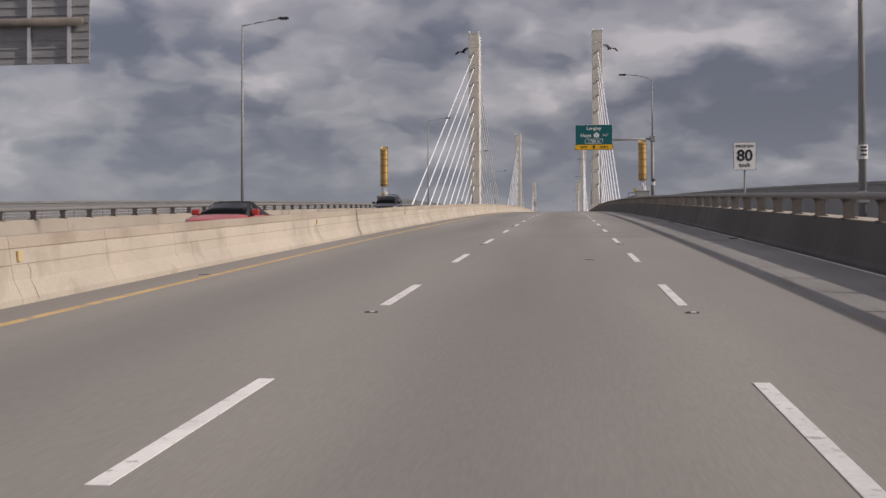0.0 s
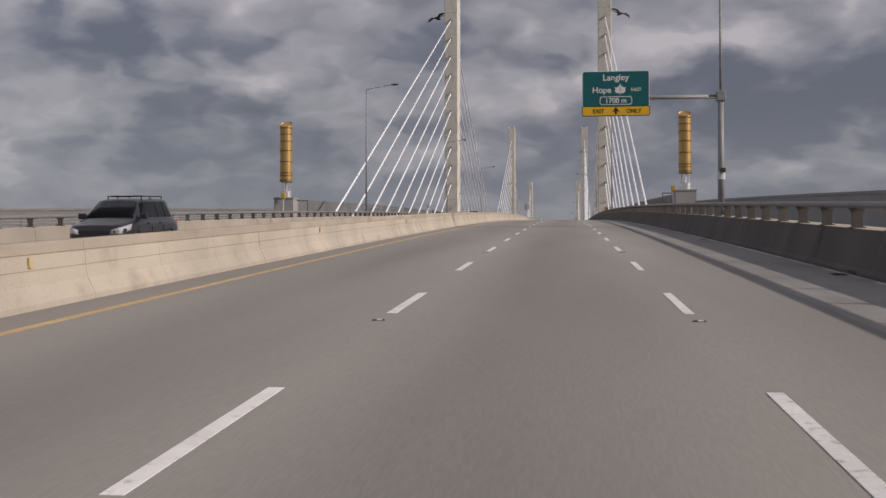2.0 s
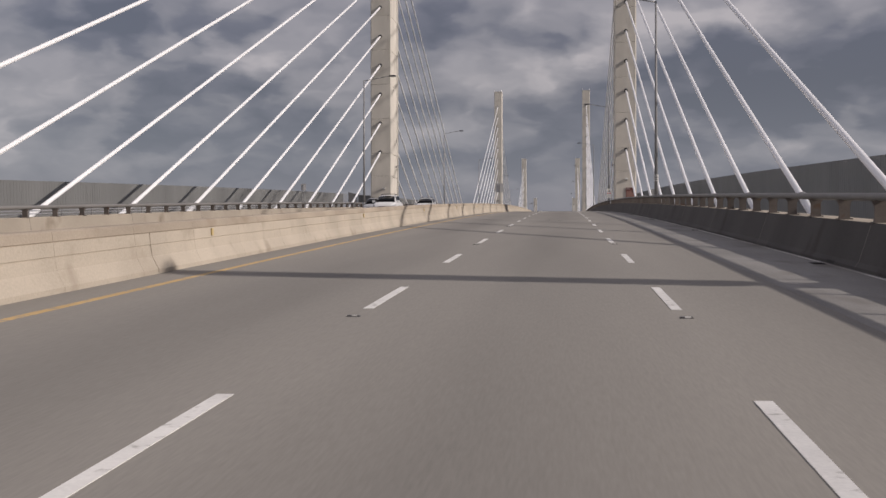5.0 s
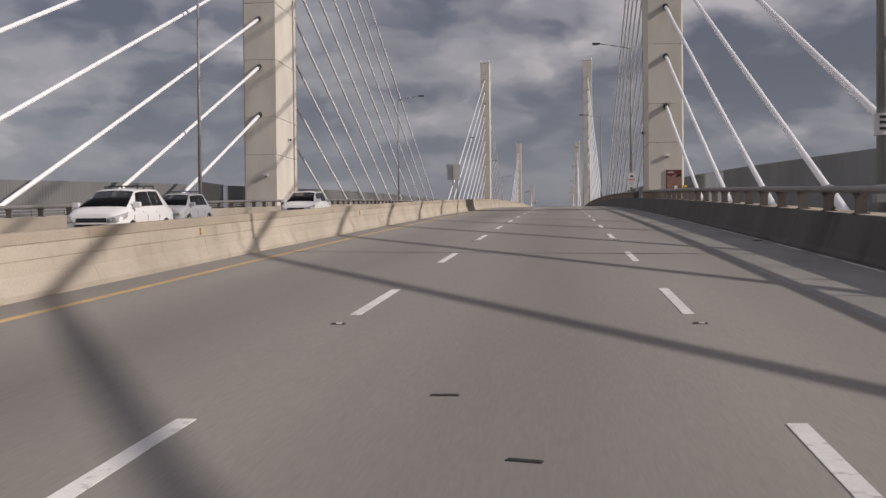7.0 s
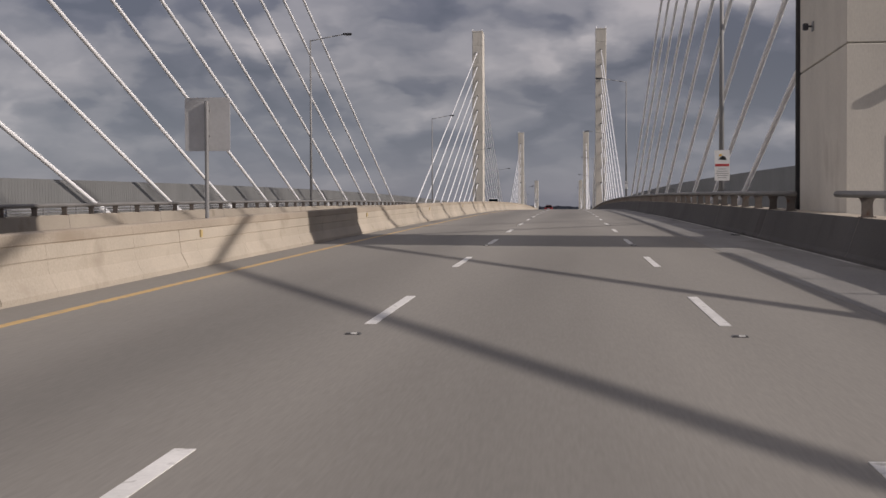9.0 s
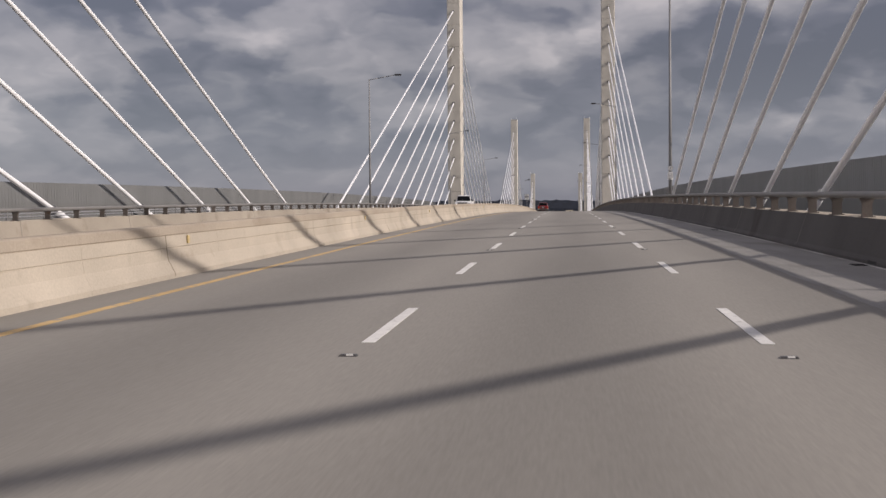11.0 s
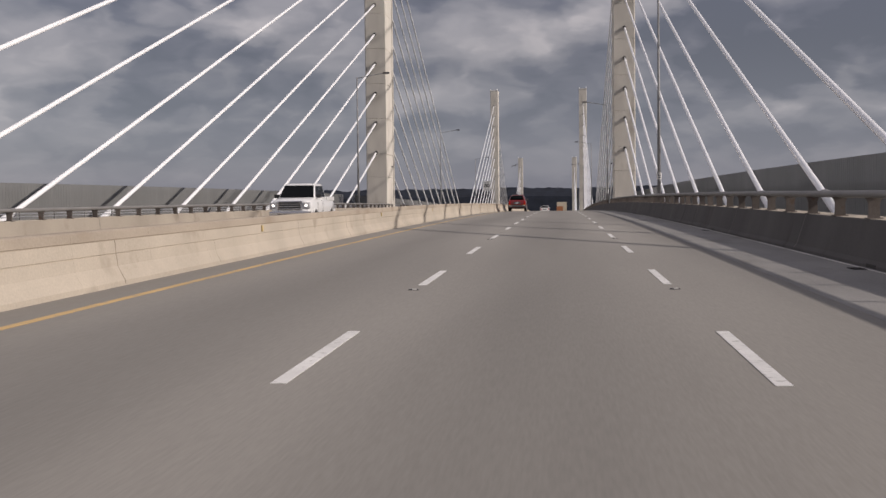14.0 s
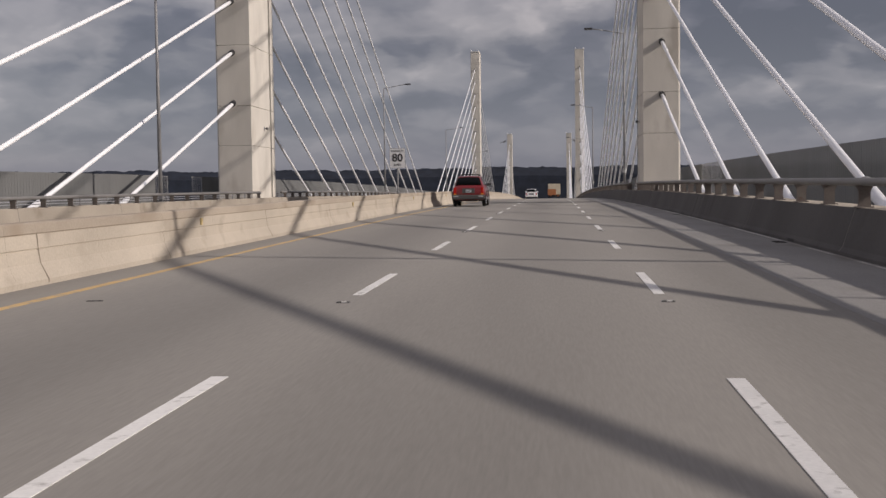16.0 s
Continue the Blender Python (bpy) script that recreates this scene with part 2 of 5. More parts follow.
CABLE = material("white_cable_sheath", (0.95, 0.955, 0.965), 0.35, vary=0.05, scale=3.0, fine=2, bump=0.0, spec=0.5)
RING = material("black_rubber", (0.03, 0.03, 0.032), 0.6, vary=0.1)
LAMP_BODY = material("dark_lamp_housing", (0.05, 0.05, 0.055), 0.5, vary=0.1)
STEEL = material("galvanised_steel", (0.30, 0.30, 0.30), 0.62, metal=0.25, vary=0.14, scale=0.8, fine=25, bump=0.08)
RAIL = material("painted_rail_steel", (0.24, 0.232, 0.222), 0.6, metal=0.25, vary=0.14, scale=1.0, fine=25, bump=0.1)
POST = material("rust_stained_post_steel", (0.14, 0.122, 0.11), 0.75, metal=0.1, vary=0.3, scale=0.5, fine=25, bump=0.15, per_piece=0.2, spots=(0.60, 4.0, (0.12, 0.065, 0.04)))
MESH = material("grey_fence_mesh", (0.225, 0.229, 0.224), 0.65, metal=0.1, vary=0.16, scale=2.5, fine=9, bump=0.15, stretch=(1, 1, 0.12))
# the weave lets a little of the sky through
MESH.node_tree.nodes["Principled BSDF"].inputs["Alpha"].default_value = 0.75
WALKWAY = material("walkway_concrete", (0.36, 0.35, 0.335), 0.9, vary=0.14, scale=2.2, fine=30)
BRONZE = material("dark_bronze_band", (0.17, 0.10, 0.05), 0.45, metal=0.5, vary=0.15, scale=0.4)
GOLD = material("gold_metal", (0.50, 0.325, 0.12), 0.42, metal=0.5, vary=0.12, scale=0.9, fine=12, bump=0.1)
SILVER = material("brushed_silver", (0.72, 0.72, 0.73), 0.32, metal=0.8, vary=0.08, scale=0.6, fine=15)
WATER = material("river_water", (0.07, 0.085, 0.085), 0.18, vary=0.2, scale=60.0, fine=0.4, bump=0.4)
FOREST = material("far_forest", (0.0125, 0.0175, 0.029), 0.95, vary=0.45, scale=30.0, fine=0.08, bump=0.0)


# ---- building helpers ----
def part(name, bm, mat, parent=None, label="", smooth=False, m=None):
    me = bpy.data.meshes.new(name)
    bm.normal_update()
    bm.to_mesh(me)
    bm.free()
    me.materials.append(mat)
    if smooth:
        me.polygons.foreach_set("use_smooth", [True] * len(me.polygons))
    ob = new(name, me)
    if parent is not None:
        ob.parent = parent
    if m is not None:
        ob.matrix_basis = m
    if label:
        tagged(ob, label)
    return ob


def again(ob, m, parent=None):
    """Another object on the same mesh."""
    o = new(ob.name.split(".")[0], ob.data)
    o.parent = parent if parent is not None else ob.parent
    o.matrix_basis = m
    return o


def empty(name, m, label, category, group="", kind=""):
    o = new(name)
    o.matrix_basis = m
    return tagged(o, label, category, group, kind)


def box(bm, x0, x1, y0, y1, z0, z1, bevel=0.0, taper=0.0):
    """A box, its top drawn in by taper on every side."""
    v = []
    for z, t in ((z0, 0.0), (z1, taper)):
        v += [bm.verts.new(c) for c in ((x0 + t, y0 + t, z), (x1 - t, y0 + t, z), (x1 - t, y1 - t, z), (x0 + t, y1 - t, z))]
    f = [bm.faces.new([v[i] for i in q]) for q in ((3, 2, 1, 0), (4, 5, 6, 7), (0, 1, 5, 4), (1, 2, 6, 5), (2, 3, 7, 6), (3, 0, 4, 7))]
    if bevel:
        edges = list({e for q in f for e in q.edges})
        bmesh.ops.bevel(bm, geom=edges, offset=bevel, segments=2, affect="EDGES", profile=0.6)
    return bm


def tube(bm, a, b, r0, r1=None, n=12, caps=True):
    """A round bar from a to b."""
    a, b = Vector(a), Vector(b)
    r1 = r0 if r1 is None else r1
    w = (b - a).normalized()
    u = w.orthogonal().normalized()
    v = w.cross(u)
    rings = []
    for p, r in ((a, r0), (b, r1)):
        rings.append([bm.verts.new(p + r * (math.cos(2 * math.pi * i / n) * u + math.sin(2 * math.pi * i / n) * v)) for i in range(n)])
    for i in range(n):
        j = (i + 1) % n
        bm.faces.new((rings[0][i], rings[0][j], rings[1][j], rings[1][i]))
    if caps:
        bm.faces.new(rings[0][::-1])
        bm.faces.new(rings[1])
    return bm


def swept(profile, y0, y1, step=6.0, closed=True, level=deck_z):
    """A cross-section (x, z over the deck) drawn along the deck."""
    bm = bmesh.new()
    n = max(1, math.ceil((y1 - y0) / step))
    rows = []
    for i in range(n + 1):
        y = y0 + (y1 - y0) * i / n
        rows.append([bm.verts.new((x, y, level(y) + z)) for x, z in profile])
    k = len(profile)
    for a, b in zip(rows, rows[1:]):
        for i in range(k if closed else k - 1):
            j = (i + 1) % k
            bm.faces.new((a[i], a[j], b[j], b[i]))
    if closed:
        bm.faces.new(rows[0][::-1])
        bm.faces.new(rows[-1])
    bmesh.ops.recalc_face_normals(bm, faces=bm.faces[:])
    return bm


def at_deck(x, y, z=0.0, rz=0.0):
    """A pose on the deck, upright."""
    return pose(x, y, deck_z(y) + fall(x) + z, 0, 0, rz)


def along_deck(x, y, z=0.0):
    """A pose on the deck that leans with its slope."""
    return pose(x, y, deck_z(y) + fall(x) + z, math.degrees(math.atan(-2 * CURVE * (y - CREST_Y))), 0, 0)


START_Y, END_Y = -420.0, 1000.0

# ---- ground, water, far hills ----
bm = bmesh.new()
for ring in range(1):
    vs = [bm.verts.new((4800 * math.cos(a * math.pi / 24), 4800 * math.sin(a * math.pi / 24), -62.0)) for a in range(48)]
    bm.faces.new(vs)
tagged(part("water", bm, WATER), "wide grey river under the bridge", "river", kind="structure")


def ridge(name, radius, a0, a1, base, rough, seed, label):
    """A wooded rise with an uneven skyline of tree tops."""
    rng = random.Random(seed)
    bm = bmesh.new()
    n = 700
    prev = None
    for i in range(n + 1):
        a = radians(a0 + (a1 - a0) * i / n)
        soft = base * (0.86 + 0.22 * noise.noise((a * 9.0, seed, 0.0)))
        h = soft + rough * noise.noise((a * 60, seed, 2.0)) + rng.uniform(-0.5, 1.0) * rough * 0.8
        d = (math.sin(a), math.cos(a))
        row = [bm.verts.new((d[0] * r, 160 + d[1] * r, z)) for r, z in ((radius, -62.0), (radius + 20, -30.0), (radius + 60, soft * 0.6), (radius + 110, soft * 0.93), (radius + 120, h), (radius + 500, soft * 0.7))]
        if prev:
            for p, q, s, t in zip(prev, prev[1:], row, row[1:]):
                bm.faces.new((p, q, t, s))
        prev = row
    bmesh.ops.recalc_face_normals(bm, faces=bm.faces[:])
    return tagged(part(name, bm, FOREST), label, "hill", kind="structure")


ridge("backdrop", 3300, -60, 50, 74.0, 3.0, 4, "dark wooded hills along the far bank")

# ---- deck ----
bm = swept([(MID, 0.0), (5.9, 0.0), (5.9, -0.3), (MID, -0.3)], START_Y, END_Y)
road = tagged(part("road", bm, ROAD), "worn grey carriageway with three lanes", "road", kind="structure")
bm = swept([(-19.6, -0.294), (MID, 0.0), (MID, -0.3), (-19.6, -0.6)], START_Y, END_Y)
tagged(part("road_oncoming", bm, ROAD), "worn grey carriageway for oncoming traffic", "road", kind="structure")
for x0, x1, z in ((5.9, 11.3, 0.0), (-25.0, -19.6, -0.4)):
    bm = swept([(x0, z + 0.02), (x1, z + 0.02), (x1, z - 0.45), (x0, z - 0.45)], START_Y, END_Y)
    tagged(part("walkway", bm, WALKWAY), "grey concrete walkway outside the stay cables", "walkway", kind="structure")
for x in (9.0, -22.7, -1.0, -13.0):
    bm = swept([(x - 0.4, -0.5), (x + 0.4, -0.5), (x + 0.4, -2.8), (x - 0.4, -2.8)], START_Y, END_Y, 12)
    tagged(part("girder", bm, STEEL), "deep steel girder under the deck", "girder", kind="structure")

part("shoulder", swept([(3.62, 0.003), (5.53, 0.003), (5.53, 0.0), (3.62, 0.0)], START_Y, END_Y), SHOULDER, road, "paler unworn shoulder")
part("yellow_line", swept([(-5.78, 0.004), (-5.64, 0.004), (-5.64, 0.0), (-5.78, 0.0)], START_Y, 620), YELLOW_PAINT, road, "worn yellow edge line")
part("edge_line", swept([(5.42, 0.007), (5.47, 0.007), (5.47, 0.003), (5.42, 0.003)], START_Y, 620), WORN_PAINT, road, "white edge line")

# ---- barriers and railings ----
MED = [(-0.30, 0), (-0.30, 0.08), (-0.185, 0.31), (-0.158, 0.49), (-0.145, 0.495), (-0.145, 0.51), (-0.158, 0.515), (-0.14, 0.71), (0.14, 0.71), (0.158, 0.515), (0.145, 0.51), (0.145, 0.495), (0.158, 0.49), (0.185, 0.31), (0.30, 0.08), (0.30, 0)]
MED_CAP = [(-0.125, 0.71), (-0.125, 0.725), (-0.138, 0.73), (-0.12, 0.86), (-0.09, 0.885), (0.09, 0.885), (0.12, 0.86), (0.138, 0.73), (0.125, 0.725), (0.125, 0.71)]
median = tagged(new("median_barrier"), "pale cast concrete median barrier between the carriageways", "barrier", kind="structure")
SECTION, MED_START = 3.05, -296.0


def median_piece(name, profile, mat, label=""):
    bm = swept(profile, -SECTION / 2 + 0.001, SECTION / 2 - 0.001, SECTION, level=lambda y: 0.0)
    return part(name, bm, mat, median, label, m=along_deck(MID, MED_START + SECTION / 2))


first, first_cap = median_piece("barrier_section", MED, BARRIER), median_piece("barrier_cap", MED_CAP, CAP, "browner dirty top course")
for i in range(1, 300):
    m = along_deck(MID, MED_START + SECTION * (i + 0.5))
    again(first, m)
    again(first_cap, m)


def crack(width, wave, top):
    """A stained crack down the face of the barrier."""
    bm = bmesh.new()
    line = [(0.303, 0.03), (0.303, 0.08), (0.188, 0.31), (0.172, 0.42), (0.161, 0.49), (0.161, 0.515), (0.149, 0.64), (0.143, 0.72)]
    line = [q for q in line if q[1] <= top]
    rows = []
    for k, (x, z) in enumerate(line):
        y = wave * math.sin(2.3 * k + 40 * wave) + 0.25 * (0.303 - x) * (1 if wave > 0.02 else 0)
        w = width * (0.5 + 0.5 * math.sin(1.1 * k + 0.6) ** 2)
        rows.append([bm.verts.new((x, y - w, z)), bm.verts.new((x, y + w, z))])
    for a, b in zip(rows, rows[1:]):
        bm.faces.new((a[0], a[1], b[1], b[0]))
    return bm


rng = random.Random(11)
kinds = [part("crack", crack(w, v, t), STAIN, median, "brown stained crack", m=along_deck(MID, y)) for w, v, t, y in ((0.014, 0.012, 0.8, 104.9), (0.02, 0.004, 0.8, 107.8), (0.008, 0.03, 0.55, -22.0))]
y = -285.0
while y < 420:
    y += rng.uniform(5.0, 13.0)
    again(rng.choice(kinds), along_deck(MID, y))
part("barrier_run", swept([(MID + a, b) for a, b in MED], START_Y, MED_START - 0.01), BARRIER, median)

HALF_W, HALF_D, TOWER_H, FIRST_ANCHOR, ANCHOR_STEP = 1.22, 3.27, 43.5, 7.3, 3.5
POST_STEP = 2.5


def rail_post(tall):
    """A plate across the parapet, flared under the rail, on a foot plate."""
    bm = bmesh.new()
    prof = [(-0.11, 0.02), (0.11, 0.02), (0.10, 0.08), (0.10, 0.24), (0.12, 0.29), (0.16, 0.34), (-0.16, 0.34), (-0.12, 0.29), (-0.10, 0.24), (-0.10, 0.08)]
    prof = [(a, b * tall / 0.34) for a, b in prof]
    for half, rows in ((0.03, prof),):
        a = [bm.verts.new((x, -half, z)) for x, z in rows]
        b = [bm.verts.new((x, half, z)) for x, z in rows]
        n = len(rows)
        for i in range(n):
            bm.faces.new((a[i], a[(i + 1) % n], b[(i + 1) % n], b[i]))
        bm.faces.new(a[::-1])
        bm.faces.new(b)
    box(bm, -0.14, 0.14, -0.12, 0.12, 0.0, 0.025)
    bmesh.ops.recalc_face_normals(bm, faces=bm.faces[:])
    return bm


def gap_mesh(face, out):
    """A dark gap that follows the face of a parapet."""
    bm = bmesh.new()
    a = [bm.verts.new((out * (u - 0.006), -0.05, v)) for u, v in face] + [bm.verts.new((out * (u + 0.03), -0.05, v)) for u, v in face[::-1]]
    b = [bm.verts.new(v.co + Vector((0, 0.1, 0))) for v in a]
    bm.faces.new(a[::-1])
    bm.faces.new(b)
    for i in range(len(a)):
        j = (i + 1) % len(a)
        bm.faces.new((a[i], a[j], b[j], b[i]))
    bmesh.ops.recalc_face_normals(bm, faces=bm.faces[:])
    return bm


def side_railing(x_foot, out, z, concrete, top, lean, gap):
    """Concrete parapet and the steel railing on it; out: the way away from the road; top: its height; lean: how far its face leans back; gap: where the rail stops at a tower."""
    shape = [(0.0, 0.0), (0.0, 0.06), (0.25 * lean, 0.14), (lean, top - 0.02), (lean + 0.02, top), (0.98, top), (1.0, top - 0.02), (1.0, 0.0)]
    prof = [(x_foot + out * a, z + b) for a, b in shape]
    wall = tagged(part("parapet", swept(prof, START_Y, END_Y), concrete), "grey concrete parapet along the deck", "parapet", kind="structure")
    # open joints across the face
    bm = bmesh.new()
    face = [(shape[i][0], shape[i][1]) for i in range(1, 5)]
    a = [bm.verts.new((out * (u - 0.004), -0.012, v)) for u, v in face] + [bm.verts.new((out * (u + 0.03), -0.012, v)) for u, v in face[::-1]]
    b = [bm.verts.new(v.co + Vector((0, 0.024, 0))) for v in a]
    bm.faces.new(a[::-1])
    bm.faces.new(b)
    for i in range(len(a)):
        j = (i + 1) % len(a)
        bm.faces.new((a[i], a[j], b[j], b[i]))
    bmesh.ops.recalc_face_normals(bm, faces=bm.faces[:])
    first_joint = part("joint", bm, JOINT, wall, m=pose(x_foot, 2.6 - 290, deck_z(2.6 - 290) + z))
    for i in range(1, 60):
        y = 2.6 - 290 + 10 * i
        again(first_joint, pose(x_foot, y, deck_z(y) + z), wall)
    part("expansion_gap", gap_mesh(face, out), JOINT, wall, "open expansion gap", m=pose(x_foot, -130.5, deck_z(-130.5) + z))
    # thin strip in paler concrete, so the top reads as sunlit
    cap = [(x_foot + out * a, z + top + b) for a, b in ((lean + 0.025, 0.0), (0.975, 0.0), (0.975, 0.006), (lean + 0.025, 0.006))]
    tagged(part("coping", swept(cap, START_Y, END_Y), BARRIER), "concrete top of the parapet, coloured paler as if sunlit", "coping", kind="structure")
    x = x_foot + out * (lean + 0.12)
    rail = empty("railing", pose(0, 0, 0), "grey steel railing on the concrete parapet", "railing", kind="structure")
    bar = [(x + 0.11 * math.cos(a), z + 1.27 + 0.075 * math.sin(a)) for a in [math.pi * 2 * i / 10 for i in range(10)]]
    # the rail stops at the shaft of each tower
    ends = [START_Y] + [SPAN * k + d for k in range(4) for d in gap] + [END_Y]
    for y0, y1 in zip(ends[::2], ends[1::2]):
        part("rail", swept(bar, y0, y1), RAIL, rail, smooth=True)
    first_post = part("post", rail_post(1.21 - top), POST, rail, m=pose(x, -292.5, deck_z(-292.5) + z + top))
    for i in range(1, 290):
        y = -292.5 + POST_STEP * i
        if gap[0] - 0.2 < (y + SPAN / 2) % SPAN - SPAN / 2 < gap[1] + 0.2 and y > -SPAN / 2:
            continue
        again(first_post, pose(x, y, deck_z(y) + z + top), rail)


# right side takes the shade-darkened concrete, left side the sunlit copy
side_railing(5.53, 1, 0.0, PARAPET_SHADED, 0.82, 0.28, (-5.2, -0.3))
side_railing(-19.25, -1, -0.29, WEATHERED_SUNLIT, 0.88, 0.14, (-4.5, 1.6))
guard = empty("guard_bars", pose(0, 0, 0), "thin grey pipe rails along the walkway side", "railing", kind="structure")
for z in (0.70, 0.82, 0.94):
    for y0, y1 in ((START_Y, -4.5), (4.5, SPAN - 4.5), (SPAN + 4.5, END_Y)):
        bar = [(-20.62 + 0.022 * math.cos(a), z + 0.022 * math.sin(a)) for a in [math.pi * 2 * i / 8 for i in range(8)]]
        part("pipe", swept(bar, y0, y1), SILVER, guard, smooth=True)
post = part("post", box(bmesh.new(), -0.025, 0.025, -0.025, 0.025, -0.4, 0.96), STEEL, guard, m=pose(-20.62, -290.0, deck_z(-290.0)))
for i in range(1, 240):
    y = -290.0 + 3.0 * i
    again(post, pose(-20.62, y, deck_z(y)))

# ---- towers and cables ----
SLOT = (1.95, 2.42)  # a recess up the inner face near the far corner


def tower_mesh(side):
    """The shaft, side +1: the inner face looks to -x."""
    t = empty("bridge_tower", pose(0, 0, 0), "tall pale concrete bridge tower with cable anchors", "bridge tower", "bridge towers")
    rise = 0.35 if side > 0 else 0.0
    lifts = [-2.0, 4.25 + rise, 7.0 + rise] + [11.2 + rise + 4.15 * i for i in range(8)] + [TOWER_H]
    for z0, z1 in zip(lifts, lifts[1:]):
        bm = bmesh.new()
        box(bm, -HALF_W, HALF_W, -HALF_D, SLOT[0], z0 + 0.012, z1 - 0.012)
        upright = [e for e in bm.edges if abs(e.verts[0].co.z - e.verts[1].co.z) > 0.1 and e.verts[0].co.y < 0 < e.verts[0].co.x * side]
        bmesh.ops.bevel(bm, geom=upright, offset=0.12, segments=1, affect="EDGES")
        box(bm, -HALF_W + (0.4 if side > 0 else 0.0), HALF_W, SLOT[1], HALF_D, z0 + 0.012, z1 - 0.012)
        rim = [e for e in bm.edges if abs(e.verts[0].co.z - e.verts[1].co.z) < 0.1]
        bmesh.ops.bevel(bm, geom=rim, offset=0.02, segments=1, affect="EDGES")
        part("shaft_lift", bm, TOWER, t)
    if side > 0:
        part("conduit", tube(bmesh.new(), (-HALF_W + 0.2, 2.75, -1.0), (-HALF_W + 0.2, 2.75, TOWER_H - 0.5), 0.17, n=14), LAMP_BODY, t, "dark upright conduit", smooth=True)
    bm = bmesh.new()
    box(bm, -HALF_W + (0.42 if side > 0 else 0.14), HALF_W - 0.14, -HALF_D + 0.1, HALF_D - 0.1, -2.0, TOWER_H - 0.05)
    part("core", bm, JOINT, t)
    bm = bmesh.new()
    box(bm, -HALF_W - 0.05, HALF_W + 0.05, -HALF_D - 0.05, HALF_D + 0.05, TOWER_H, TOWER_H + 0.25, bevel=0.04)
    part("cap", bm, TOWER, t)
    # rod on the roof
    bm = bmesh.new()
    tube(bm, (0, 0, TOWER_H + 0.25), (0, 0, TOWER_H + 1.3), 0.04, 0.02, 8)
    part("lightning_rod", bm, STEEL, t)
    for x in (-HALF_W + 0.12, HALF_W - 0.12):
        bm = bmesh.new()
        tube(bm, (x, -HALF_D + 0.2, TOWER_H + 0.25), (x, -HALF_D + 0.2, TOWER_H + 0.75), 0.12, 0.1, 10)
        part("roof_lamp", bm, CABLE, t)
    return t


def pier(y):
    for x in (RIGHT_TOWER, LEFT_TOWER):
        bm = bmesh.new()
        z = deck_z(y)
        box(bm, x - 1.9, x + 1.9, y - 4.0, y + 4.0, -66.0, z - 2.4, bevel=0.08)
        tagged(part("pier", bm, TOWER), "concrete pier that stands in the river", "pier", "bridge piers", "structure")


CABLE_R = 0.1


def cable(x, ty, way, i):
    """Stay number i on one side of a tower; way -1: back, +1: ahead."""
    ya = ty + (23.6 + 9.91 * i if way > 0 else (-25.3 if ty < 1 else -26.4) - (10.02 if ty < 1 else 9.98) * i)
    a = Vector((x, ya, deck_z(ya) + fall(x) + 0.1))
    b = Vector((x, ty + way * (HALF_D - 0.3), deck_z(ty) + FIRST_ANCHOR + ANCHOR_STEP * i))
    w = (b - a).normalized()
    length = (b - a).length
    c = empty("stay_cable", Matrix.Translation(a), "white sheathed stay cable from deck to tower", "cable", "stay cables")
    bm = bmesh.new()
    # the sheath sags a little
    n, k = 16, 20
    sag = 0.0009 * length
    pts = [w * (length * j / n) - Vector((0, 0, sag * 4 * (j / n) * (1 - j / n))) for j in range(n + 1)]
    u = w.orthogonal().normalized()
    v = w.cross(u)
    rings = [[bm.verts.new(p + CABLE_R * (math.cos(2 * math.pi * q / k) * u + math.sin(2 * math.pi * q / k) * v)) for q in range(k)] for p in pts]
    for r0, r1 in zip(rings, rings[1:]):
        for q in range(k):
            bm.faces.new((r0[q], r0[(q + 1) % k], r1[(q + 1) % k], r1[q]))
    part("sheath", bm, CABLE, c, smooth=True)
    part("lower_sleeve", tube(bmesh.new(), w * 0.0, w * 3.4, 0.14, n=10), CABLE, c, smooth=True)
    part("damper_ring", tube(bmesh.new(), w * 3.4, w * 3.55, 0.175, n=10), STEEL, c)
    part("anchor_collar", tube(bmesh.new(), w * (length - 0.75), w * (length - 0.2), 0.2, n=10), RING, c)
    part("upper_sleeve", tube(bmesh.new(), w * (length - 3.6), w * (length - 0.3), 0.125, n=10), CABLE, c, smooth=True)
    return c


tower_r, tower_l = tower_mesh(1), tower_mesh(-1)
for k in range(4):
    y = SPAN * k
    for t, x in ((tower_r, RIGHT_TOWER), (tower_l, LEFT_TOWER)):
        if k:
            copy_thing(t, pose(x, y, deck_z(y)))
        else:
            t.matrix_basis = pose(x, y, deck_z(y))
    pier(y)
    for x in (RIGHT_TOWER, LEFT_TOWER):
        for way in (-1, 1):
            for i in range(10):
                cable(x, y, way, i)
# ---- end of large forms ----
# ---- fences outside the walkways ----
PICKET = material("pale_picket_steel", (0.36, 0.36, 0.355), 0.6, metal=0.2, vary=0.1, scale=0.7, fine=20)
DARK_SHEET = material("dark_sheet_steel", (0.07, 0.07, 0.075), 0.6, metal=0.2, vary=0.15, scale=1.0)
PANEL = 2.4


